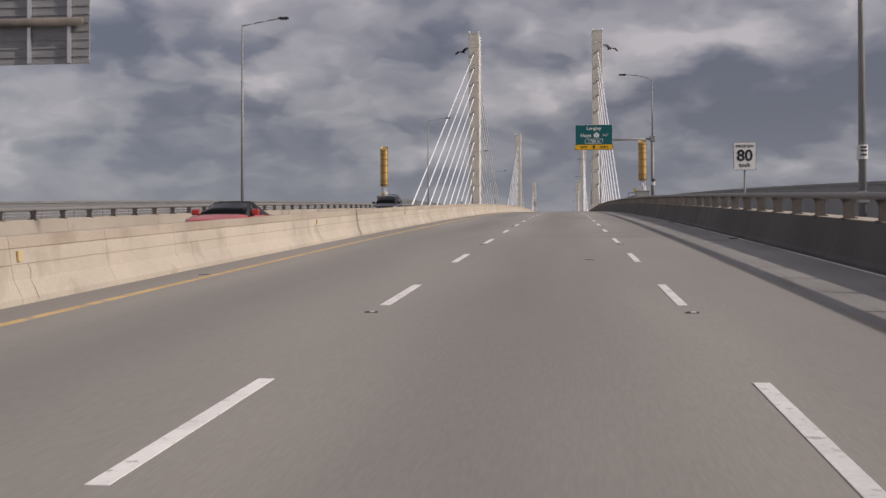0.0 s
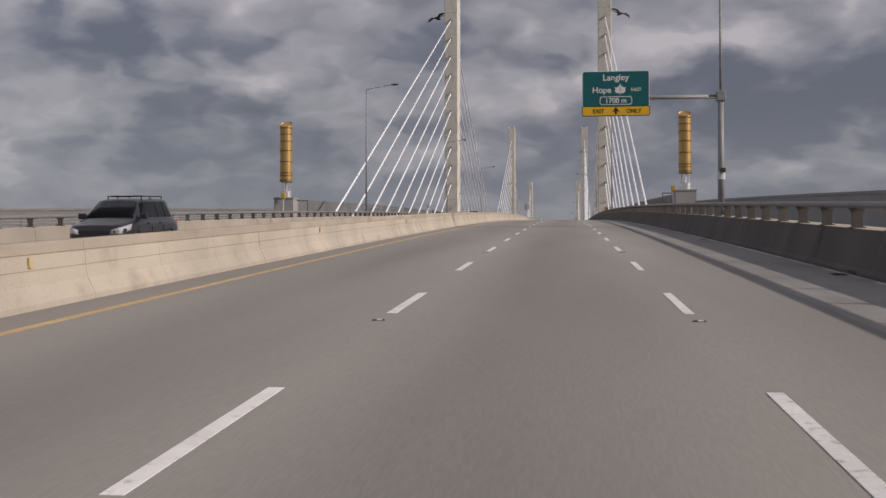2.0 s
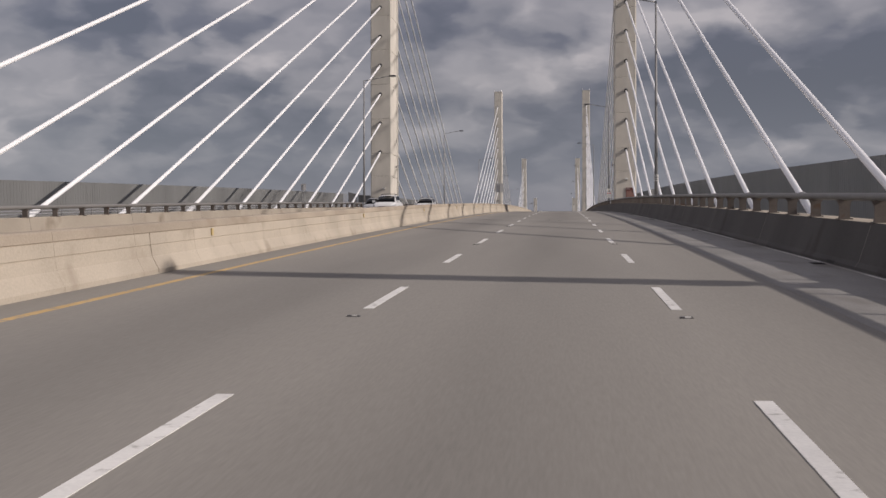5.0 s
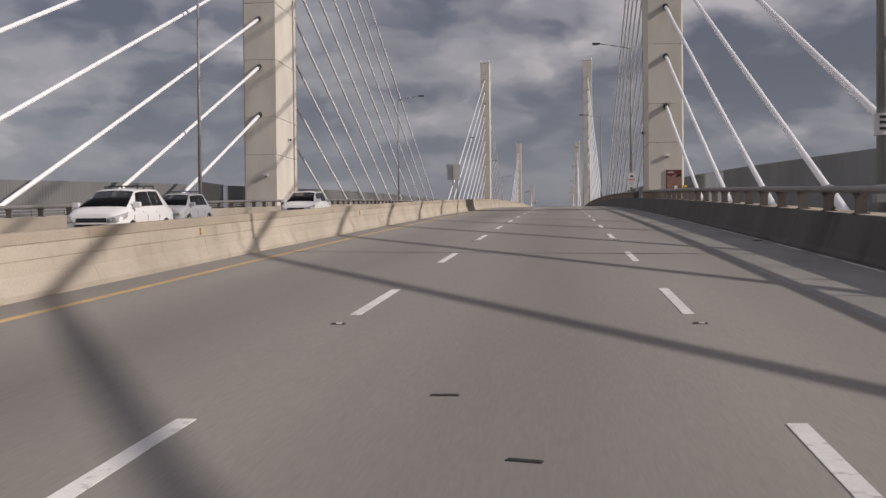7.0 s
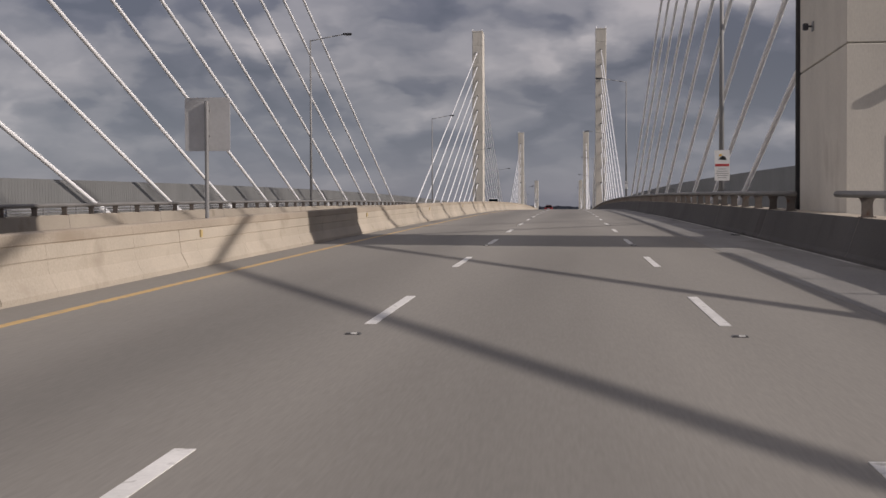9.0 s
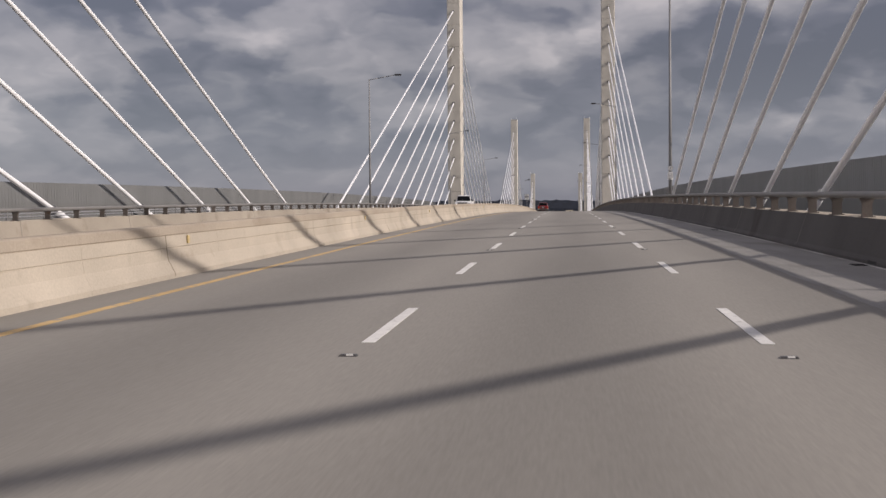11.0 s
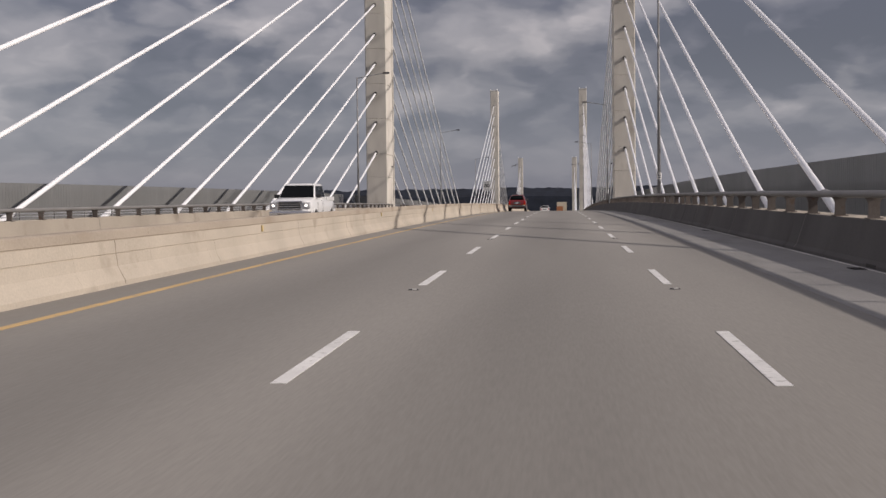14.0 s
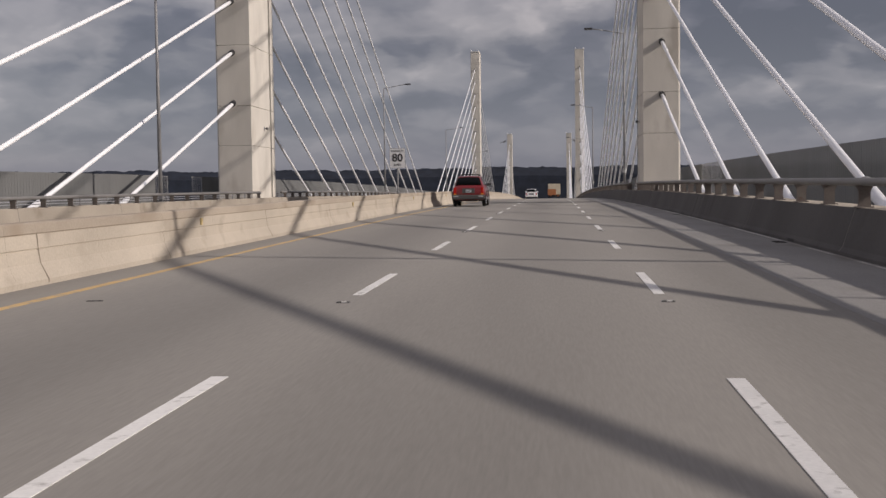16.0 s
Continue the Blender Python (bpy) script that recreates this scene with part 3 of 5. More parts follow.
def fence_panel(open_work):
    """A bay of pale pickets, or of fine mesh sheet with upright ribs, with its post."""
    bm = bmesh.new()
    if open_work:
        for i in range(16):
            y = 0.15 * (i + 0.5)
            box(bm, -0.005, 0.005, y - 0.005, y + 0.005, 0.12, 2.58)
        for z in (0.12, 2.5):
            box(bm, 0.018, 0.036, 0.0, PANEL, z, z + 0.04)
    else:
        box(bm, -0.003, 0.003, 0.004, PANEL - 0.004, 0.1, 2.58)
        for i in range(8):
            y = 0.3 * (i + 0.5) + 0.02 * math.sin(5.1 * i)
            box(bm, -0.009, -0.0035, y - 0.006, y + 0.006, 0.12, 2.57 + 0.02 * math.sin(4.1 * i))
        box(bm, 0.004, 0.02, 0.0, PANEL, 1.35, 1.37)
    box(bm, 0.037, 0.07, -0.012, 0.012, 0.0, 2.55)
    return bm


def fence(x, out):
    f = empty("fence", pose(0, 0, 0), "grey fine steel mesh fence outside the walkway", "fence", kind="structure")
    turn = 0 if out > 0 else 180
    dense = open_bay = None
    n = int((442 + 121) / PANEL)
    for i in range(n):
        y = -121.0 + PANEL * i
        from_tower = (y + PANEL / 2 + SPAN / 2) % SPAN - SPAN / 2
        if out < 0 and -7.6 < from_tower < -2.4:
            continue
        see_through = -7.5 < from_tower < 2.5 if out > 0 else -11.0 < from_tower < -2.0
        yy = y if out > 0 else y + PANEL
        m = pose(x, yy, deck_z(yy) + fall(x), math.degrees(math.atan(-2 * CURVE * (y - CREST_Y))), 0, 0) @ pose(0, 0, 0, 0, 0, turn)
        if see_through:
            if open_bay is None:
                open_bay = part("open_bay", fence_panel(True), PICKET, f, "pale open pickets", m=m)
            else:
                again(open_bay, m, f)
        elif dense is None:
            dense = part("bay", fence_panel(False), MESH, f, m=m)
        else:
            again(dense, m, f)
    if out < 0:
        m = pose(x, 0, deck_z(0) + fall(x))
        part("solid_panel", box(bmesh.new(), -0.03, 0.03, -7.4, -2.4, 0.1, 2.55, bevel=0.01), DARK_SHEET, f, "dark grey sheet panel", m=m)
    # the stretch past that, a closed line of slats
    zf = fall(x)
    ys = -121.0 + PANEL * n
    tagged(part("far_bays", swept([(x - 0.03, zf + 0.1), (x + 0.03, zf + 0.1), (x + 0.03, zf + 2.6), (x - 0.03, zf + 2.6)], ys, END_Y), MESH, f), kind="stuff")
    # low screen along the approach
    s = empty("low_screen", pose(0, 0, 0), "low grey steel screen along the approach walkway", "screen", kind="structure")
    part("sheet", swept([(x - 0.03, zf), (x + 0.03, zf), (x + 0.03, zf + 1.6), (x - 0.03, zf + 1.6)], START_Y, -123.0), MESH, s)
    part("top_rail", swept([(x - 0.07, zf + 1.6), (x + 0.07, zf + 1.6), (x + 0.07, zf + 1.7), (x - 0.07, zf + 1.7)], START_Y, -123.0), RAIL, s)


fence(11.0, 1)
fence(-24.7, -1)

# ---- gold beacons at the head of the bridge ----
BOX_YELLOW = material("yellow_painted_steel", (0.55, 0.36, 0.05), 0.5, vary=0.12)


TAG_STEEL = material("dark_rail_steel", (0.16, 0.16, 0.16), 0.55, metal=0.3, vary=0.12)


def beacon(x, inner, bx, by):
    """inner: the way to the road."""
    y = -122.0
    g = empty("gold_beacon", at_deck(x, y), "tall gold drum with a slanted top on a concrete block", "monument", "gold beacons")
    bm = bmesh.new()
    n = 32
    zb, zt, r = 4.0, 9.05, 0.52
    low = [bm.verts.new((r * math.cos(2 * math.pi * i / n), r * math.sin(2 * math.pi * i / n), zb)) for i in range(n)]
    top = [bm.verts.new((r * math.cos(2 * math.pi * i / n), r * math.sin(2 * math.pi * i / n), zt + 0.28 * math.sin(2 * math.pi * i / n))) for i in range(n)]
    for i in range(n):
        bm.faces.new((low[i], low[(i + 1) % n], top[(i + 1) % n], top[i]))
    bm.faces.new(low[::-1])
    inner_top = [bm.verts.new((0.9 * v.co.x, 0.9 * v.co.y, v.co.z - 0.12)) for v in top]
    for i in range(n):
        bm.faces.new((top[i], top[(i + 1) % n], inner_top[(i + 1) % n], inner_top[i]))
    bm.faces.new(inner_top)
    part("drum", bm, GOLD, g)
    for z in (4.02, 4.16, 4.5, 4.74, 5.72, 6.68, 7.5, 8.1, 8.65):
        part("band", tube(bmesh.new(), (0, 0, z), (0, 0, z + 0.055), r + 0.035, n=32), BRONZE, g)
    for a in range(6):
        c, s = 0.36 * math.cos(a * math.pi / 3 + 0.3), 0.36 * math.sin(a * math.pi / 3 + 0.3)
        part("strut", tube(bmesh.new(), (c, s, 3.2), (c, s, 4.0), 0.05, n=8), SILVER, g)
    part("hub", tube(bmesh.new(), (0, 0, 3.2), (0, 0, 4.0), 0.14, n=12), SILVER, g)
    part("silver_collar", tube(bmesh.new(), (0, 0, 2.62), (0, 0, 3.2), 0.5, n=32), SILVER, g, smooth=False)
    bm = bmesh.new()
    box(bm, -0.85, 0.85, -0.85, 0.85, 0.0, 2.5, bevel=0.03)
    part("concrete_block", bm, WALKWAY, g)
    bm = bmesh.new()
    box(bm, -0.9, 0.9, -0.9, 0.9, 2.5, 2.62, bevel=0.02)
    part("top_slab", bm, WALKWAY, g)
    bm = bmesh.new()
    tube(bm, (bx, by, 0.0), (bx, by, 2.48), 0.05, n=10)
    part("box_post", bm, SILVER, g)
    bm = bmesh.new()
    box(bm, min(inner * 0.9, inner * 1.85), max(inner * 0.9, inner * 1.85), 0.3, 0.36, 2.36, 2.44)
    box(bm, inner * 1.82 - 0.03, inner * 1.82 + 0.03, 0.3, 0.36, 0.0, 2.36)
    part("guard_rail", bm, TAG_STEEL, g)
    bm = bmesh.new()
    box(bm, bx - 0.16, bx + 0.16, by - 0.14, by + 0.14, 2.48, 2.98, bevel=0.03)
    part("yellow_box", bm, BOX_YELLOW, g, "yellow painted equipment box")
    return g


beacon(10.24, -1, -1.0, -0.2)
beacon(-23.83, 1, 0.05, -1.15)

# ---- lamp posts ----
LENS = glass_material("lamp_lens", (0.35, 0.35, 0.36), 0.2)
TAG_WHITE = material("white_enamel", (0.70, 0.70, 0.69), 0.5, vary=0.08, scale=0.4)
TAG_BLACK = material("black_enamel", (0.02, 0.02, 0.02), 0.5, vary=0.05)


def lamp_post(x, y, inner, plate=True):
    p = empty("lamp_post", at_deck(x, y), "grey steel lamp post with a long slanting arm", "lamp post", "lamp posts")
    part("base_plate", box(bmesh.new(), -0.24, 0.24, -0.24, 0.24, 0.02, 0.08), STEEL, p)
    part("shaft", tube(bmesh.new(), (0, 0, 0.08), (0, 0, 14.34), 0.12, 0.06, 14), STEEL, p, smooth=True)
    bm = bmesh.new()
    pts = [(0, 14.26), (0.9, 14.42), (1.8, 14.58), (2.75, 14.73)]
    for a, b in zip(pts, pts[1:]):
        tube(bm, (inner * a[0], 0, a[1]), (inner * b[0], 0, b[1]), 0.042, n=8)
    part("arm", bm, STEEL, p, smooth=True)
    bm = bmesh.new()
    box(bm, min(inner * 2.7, inner * 3.4), max(inner * 2.7, inner * 3.4), -0.16, 0.16, 14.66, 14.82, bevel=0.05)
    head = part("lamp_head", bm, LAMP_BODY, p)
    bm = bmesh.new()
    c = inner * 3.1
    box(bm, c - 0.2, c + 0.2, -0.12, 0.12, 14.63, 14.66)
    part("lens", bm, LENS, head)
    part("hand_box", box(bmesh.new(), -0.16, 0.16, -0.15, 0.15, 1.0, 1.35, bevel=0.02), STEEL, p)
    if plate:
        bm = bmesh.new()
        tube(bm, (0, 0, 2.3), (0, 0, 2.72), 0.16, n=14)
        part("number_tag", bm, TAG_WHITE, p, "white tag strapped round the post")
        for z in (2.4, 2.52, 2.62):
            bm = bmesh.new()
            box(bm, -0.09, 0.09, -0.168, -0.150, z, z + 0.05)
            part("tag_bar", bm, TAG_BLACK, p)
    return p


for y in (-20.2, 59.6, 140.7, 221.2, 302.0, 382.5, 463.0):
    lamp_post(-20.55, y, 1, False)
lamp_post(-20.55, -100.8, 1, False)
lamp_post(-22.8, -191.5, 1, False)
lamp_post(-22.8, -280.0, 1, False)
for y in (-61.4, 18.5, 98.2, 180.4, 261.0, 341.5, 422.0):
    lamp_post(6.62, y, -1)
lamp_post(9.1, -236.0, -1)
lamp_post(9.1, -325.0, -1)


# ---- signs ----
SIGN_GREEN = material("green_sign_sheet", (0.004, 0.125, 0.135), 0.45, vary=0.05, scale=1.0, fine=15, bump=0.02)
SIGN_YELLOW = material("yellow_sign_sheet", (0.85, 0.50, 0.02), 0.45, vary=0.05, scale=1.0, fine=15, bump=0.02)
SIGN_WHITE = material("white_sign_sheet", (0.78, 0.78, 0.77), 0.45, vary=0.05, scale=0.5, fine=15, bump=0.02)
SIGN_BACK = material("bare_aluminium", (0.55, 0.55, 0.55), 0.55, metal=0.1, vary=0.12, scale=0.6, fine=18, bump=0.05)
PLANK = material("dull_aluminium_plank", (0.33, 0.33, 0.335), 0.55, metal=0.15, vary=0.2, scale=0.8, fine=12, bump=0.05, stretch=(0.3, 1, 3))
GREY_PRINT = material("grey_print", (0.33, 0.33, 0.33), 0.5, vary=0.1)
RED_SHEET = material("red_sign_sheet", (0.48, 0.06, 0.06), 0.5, vary=0.06)
BOARD = material("maroon_board", (0.14, 0.035, 0.032), 0.5, vary=0.15, scale=0.3)
BOARD_PALE = material("faded_brown_print", (0.30, 0.17, 0.14), 0.55, vary=0.3, scale=0.25)


def lettering(text, size, mat, parent, x, y, z, name="lettering", bold=0.0, squeeze=1.0):
    """Flat letters that face -y, centred on x, standing on z."""
    cu = bpy.data.curves.new(name, "FONT")
    cu.body, cu.size, cu.align_x, cu.extrude, cu.offset = text, size, "CENTER", 0.003, bold
    tmp = bpy.data.objects.new(name, cu)
    scene.collection.objects.link(tmp)
    bpy.context.view_layer.update()
    me = bpy.data.meshes.new_from_object(tmp.evaluated_get(bpy.context.evaluated_depsgraph_get()))
    bpy.data.objects.remove(tmp)
    bpy.data.curves.remove(cu)
    me.materials.clear()
    me.materials.append(mat)
    ob = new(name, me)
    ob.parent = parent
    ob.matrix_basis = pose(x, y, z, 90, 0, 0) @ Matrix.Diagonal((squeeze, 1, 1, 1))
    return ob


def rounded_plate(x0, x1, z0, z1, y0, y1, r=0.1):
    bm = bmesh.new()
    pts = []
    for cx, cz, a0 in ((x1 - r, z1 - r, 0), (x0 + r, z1 - r, 90), (x0 + r, z0 + r, 180), (x1 - r, z0 + r, 270)):
        for k in range(5):
            a = radians(a0 + 22.5 * k)
            pts.append((cx + r * math.cos(a), cz + r * math.sin(a)))
    a = [bm.verts.new((x, y0, z)) for x, z in pts]
    b = [bm.verts.new((x, y1, z)) for x, z in pts]
    n = len(pts)
    for i in range(n):
        bm.faces.new((a[i], a[(i + 1) % n], b[(i + 1) % n], b[i]))
    bm.faces.new(a[::-1])
    bm.faces.new(b)
    bmesh.ops.recalc_face_normals(bm, faces=bm.faces[:])
    return bm


def polygon(pts, y0, y1):
    bm = bmesh.new()
    a = [bm.verts.new((x, y0, z)) for x, z in pts]
    b = [bm.verts.new((x, y1, z)) for x, z in pts]
    n = len(pts)
    for i in range(n):
        bm.faces.new((a[i], a[(i + 1) % n], b[(i + 1) % n], b[i]))
    bm.faces.new(a[::-1])
    bm.faces.new(b)
    bmesh.ops.recalc_face_normals(bm, faces=bm.faces[:])
    return bm


def exit_sign():
    x, y = 9.45, -149.8
    s = empty("exit_sign", at_deck(x, y), "green motorway exit sign on a cantilever mast with a lamp", "road sign")
    part("base_plate", box(bmesh.new(), -0.35, 0.35, -0.35, 0.35, 0.02, 0.1), STEEL, s)
    part("mast", tube(bmesh.new(), (0, 0, 0.1), (0, 0, 7.94), 0.2, 0.17, 16), STEEL, s, smooth=True)
    part("upper_mast", tube(bmesh.new(), (0, 0, 7.94), (0, 0, 13.94), 0.085, 0.06, 12), STEEL, s, smooth=True)
    part("mast_joint", box(bmesh.new(), -0.26, 0.26, -0.24, 0.24, 7.39, 7.99, bevel=0.05), STEEL, s)
    part("cantilever", tube(bmesh.new(), (0, 0, 7.66), (-7.4, 0, 7.66), 0.125, 0.11, 14), STEEL, s, smooth=True)
    bm = bmesh.new()
    for a, b in (((0, 13.84), (-0.6, 14.19)), ((-0.6, 14.19), (-1.6, 14.44)), ((-1.6, 14.44), (-2.8, 14.54))):
        tube(bm, (a[0], 0, a[1]), (b[0], 0, b[1]), 0.042, n=8)
    part("lamp_arm", bm, STEEL, s)
    part("lamp_head", box(bmesh.new(), -3.5, -2.75, -0.16, 0.16, 14.46, 14.62, bevel=0.05), LAMP_BODY, s)
    part("number_tag", tube(bmesh.new(), (0, 0, 2.75), (0, 0, 3.2), 0.24, n=14), TAG_WHITE, s)
    part("camera_box", box(bmesh.new(), -0.1, 0.22, -0.45, -0.2, 3.15, 3.4, bevel=0.03), LAMP_BODY, s)
    x0, x1 = 1.33 - x, 5.29 - x
    cx = (x0 + x1) / 2
    board = part("sign_board", rounded_plate(x0, x1, 7.09, 9.26, -0.22, -0.16, 0.14), SIGN_WHITE, s)
    part("green_field", rounded_plate(x0 + 0.04, x1 - 0.04, 7.12, 9.22, -0.228, -0.222, 0.12), SIGN_GREEN, board)
    tab = part("exit_panel", rounded_plate(x0 - 0.02, x1 + 0.02, 6.57, 7.16, -0.25, -0.19, 0.1), TAG_BLACK, s)
    part("yellow_field", rounded_plate(x0 + 0.02, x1 - 0.02, 6.61, 7.12, -0.258, -0.252, 0.08), SIGN_YELLOW, tab)
    for dx in (x0 + 0.6, x1 - 0.6):
        part("stiffener", box(bmesh.new(), dx - 0.05, dx + 0.05, -0.16, -0.12, 6.64, 9.14), STEEL, s)
    yl = -0.236
    lettering("Langley", 0.52, SIGN_WHITE, board, cx, yl, 8.7, bold=0.008)
    lettering("Hope", 0.50, SIGN_WHITE, board, x0 + 1.15, yl, 7.96, bold=0.008)
    lettering("EAST", 0.28, SIGN_WHITE, board, x1 - 0.78, yl, 8.04, bold=0.004)
    leaf = [(0, -0.3), (0.06, -0.2), (0.2, -0.22), (0.34, -0.06), (0.26, -0.02), (0.33, 0.14), (0.18, 0.12), (0.14, 0.22), (0.09, 0.17), (0, 0.36)]
    leaf = leaf + [(-a, b) for a, b in leaf[-2:0:-1]]
    part("leaf_shield", polygon([(cx + 0.26 + a, 8.14 + b) for a, b in leaf], yl - 0.003, yl + 0.004), SIGN_WHITE, board)
    lettering("1", 0.3, SIGN_GREEN, board, cx + 0.26, yl - 0.005, 8.04, bold=0.004)
    part("distance_frame", rounded_plate(cx - 0.95, cx + 0.95, 7.24, 7.74, yl, yl + 0.004, 0.14), SIGN_WHITE, board)
    part("distance_field", rounded_plate(cx - 0.91, cx + 0.91, 7.28, 7.7, yl - 0.004, yl - 0.001, 0.11), SIGN_GREEN, board)
    lettering("1700 m", 0.42, SIGN_WHITE, board, cx, yl - 0.008, 7.35, bold=0.008)
    lettering("EXIT", 0.33, TAG_BLACK, tab, x0 + 0.95, -0.263, 6.75, bold=0.006)
    lettering("ONLY", 0.33, TAG_BLACK, tab, x1 - 0.92, -0.263, 6.75, bold=0.006)
    arrow = [(-0.06, 6.67), (0.06, 6.67), (0.06, 6.86), (0.22, 6.82), (0, 7.1), (-0.22, 6.82), (-0.06, 6.86)]
    part("arrow", polygon([(cx + a, b) for a, b in arrow], -0.266, -0.258), TAG_BLACK, tab)


exit_sign()


def speed_sign(x, y, foot):
    s = empty("speed_sign", at_deck(x, y), "white speed limit sign reading maximum 80 km/h", "road sign", "speed limit signs")
    part("post", tube(bmesh.new(), (0, 0, foot), (0, 0, 2.95), 0.035, n=10), STEEL, s)
    plate = part("plate", rounded_plate(-0.36, 0.36, 2.12, 3.04, -0.06, -0.045, 0.05), SIGN_WHITE, s)
    part("rim", rounded_plate(-0.372, 0.372, 2.108, 3.052, -0.044, -0.04, 0.055), TAG_BLACK, plate)
    lettering("MAXIMUM", 0.125, TAG_BLACK, plate, 0, -0.066, 2.88)
    lettering("80", 0.52, TAG_BLACK, plate, 0, -0.066, 2.43, bold=0.01)
    lettering("km/h", 0.18, TAG_BLACK, plate, 0, -0.066, 2.22)


speed_sign(6.40, -231.5, 0.6)
speed_sign(MID, 215.8, 0.82)


def turned_sign(x, y):
    """A sign for the other carriageway, seen from behind."""
    s = empty("road_sign", at_deck(x, y), "bare aluminium back of a road sign on a post", "road sign")
    part("post", tube(bmesh.new(), (0, 0, 0.82), (0, 0, 3.2), 0.04, n=10), STEEL, s)
    part("plate", rounded_plate(-0.46, 0.46, 2.22, 3.28, 0.05, 0.064, 0.05), SIGN_BACK, s)
    for z in (2.5, 3.0):
        part("clamp", box(bmesh.new(), -0.06, 0.06, 0.03, 0.05, z, z + 0.03), STEEL, s)


turned_sign(MID, -8.2)


def small_turned_sign(x, y):
    """A small plate on a post beside the far parapet, seen from behind."""
    s = empty("road_sign", at_deck(x, y), "small bare metal back of a sign on a thin post", "road sign")
    part("post", tube(bmesh.new(), (0, 0, 0.5), (0, 0, 2.85), 0.03, n=10), STEEL, s)
    part("plate", rounded_plate(-0.21, 0.21, 2.3, 2.85, 0.035, 0.047, 0.04), SIGN_BACK, s)
    part("clamp", box(bmesh.new(), -0.05, 0.05, 0.02, 0.036, 2.55, 2.58), STEEL, s)


small_turned_sign(-20.35, -48.9)


def warning_sign(x, y):
    s = empty("warning_sign", at_deck(x, y), "white warning sign with red band strapped to a lamp post", "road sign")
    plate = part("plate", rounded_plate(-0.31, 0.31, 1.8, 3.08, -0.2, -0.185, 0.04), SIGN_WHITE, s)
    part("strap", box(bmesh.new(), -0.14, 0.14, -0.185, 0.14, 2.2, 2.24), STEEL, s)
    part("strap", box(bmesh.new(), -0.14, 0.14, -0.185, 0.14, 2.8, 2.84), STEEL, s)
    part("red_band", box(bmesh.new(), -0.29, 0.29, -0.207, -0.201, 2.4, 2.5), RED_SHEET, plate)
    part("picture", polygon([(-0.16, 2.68), (0.18, 2.66), (0.13, 2.79), (0.02, 2.85), (-0.07, 2.78)], -0.206, -0.201), TAG_BLACK, plate)
    part("picture_glow", polygon([(-0.14, 2.82), (-0.03, 2.84), (0.0, 2.92), (-0.05, 2.89), (-0.1, 2.92)], -0.206, -0.201), SIGN_YELLOW, plate)
    for i, z in enumerate((2.27, 2.18, 2.09, 2.0, 1.91)):
        w = (0.16, 0.22, 0.26, 0.22, 0.18)[i]
        part("text_bar", box(bmesh.new(), -w, w, -0.205, -0.201, z, z + 0.025), GREY_PRINT, plate)


warning_sign(6.62, 18.5)


def round_sign(x, y):
    s = empty("round_sign", at_deck(x, y), "small round white sign over a text plate on a lamp post", "road sign")
    plate = part("disc", tube(bmesh.new(), (0, -0.2, 3.05), (0, -0.185, 3.05), 0.165, n=24), SIGN_WHITE, s)
    bm = bmesh.new()
    for i in range(24):
        a, b = 2 * math.pi * i / 24, 2 * math.pi * (i + 1) / 24
        q = [bm.verts.new((r * math.cos(t), -0.203, 3.05 + r * math.sin(t))) for r, t in ((0.135, a), (0.158, a), (0.158, b), (0.135, b))]
        bm.faces.new(q)
    part("ring", bm, GREY_PRINT, plate)
    part("figure", box(bmesh.new(), -0.035, 0.035, -0.206, -0.202, 2.97, 3.13), GREY_PRINT, plate)
    low = part("text_plate", rounded_plate(-0.15, 0.15, 2.40, 2.82, -0.2, -0.185, 0.03), SIGN_WHITE, s)
    for z in (2.47, 2.57, 2.67):
        part("text_bar", box(bmesh.new(), -0.11, 0.11, -0.205, -0.201, z, z + 0.03), GREY_PRINT, low)
    part("strap", box(bmesh.new(), -0.13, 0.13, -0.185, 0.13, 2.55, 2.59), STEEL, s)
    part("strap", box(bmesh.new(), -0.13, 0.13, -0.185, 0.13, 3.0, 3.04), STEEL, s)


round_sign(6.62, 98.2)


def gantry_sign():
    """The back of the large sign over the oncoming carriageway."""
    x, y = -23.1, -234.0
    s = empty("overhead_sign", at_deck(x, y), "ribbed aluminium back of a large overhead sign", "road sign")
    part("mast", tube(bmesh.new(), (0, 0.3, 0.05), (0, 0.3, 9.0), 0.2, 0.16, 16), STEEL, s, smooth=True)
    # the dark post steel here stands in for shade on the tube
    part("cantilever", tube(bmesh.new(), (0, 0.0, 7.74), (7.3, 0.0, 7.74), 0.15, 0.14, 16), POST, s, smooth=True)
    bm = bmesh.new()
    z = 6.34
    while z < 9.2:
        box(bm, 3.1, 7.46, 0.2, 0.24, z, z + 0.282)
        box(bm, 3.1, 7.46, 0.17, 0.2, z + 0.24, z + 0.282)
        z += 0.286
    part("plank_sheet", bm, PLANK, s)
    for dx in (3.9, 5.36, 6.78):
        part("upright", box(bmesh.new(), dx - 0.06, dx + 0.06, 0.08, 0.168, 6.36, 9.1), SILVER, s)


gantry_sign()

# ---- things on the towers ----
EAGLE = material("dark_bronze", (0.10, 0.09, 0.08), 0.5, metal=0.3, vary=0.2, scale=0.5)


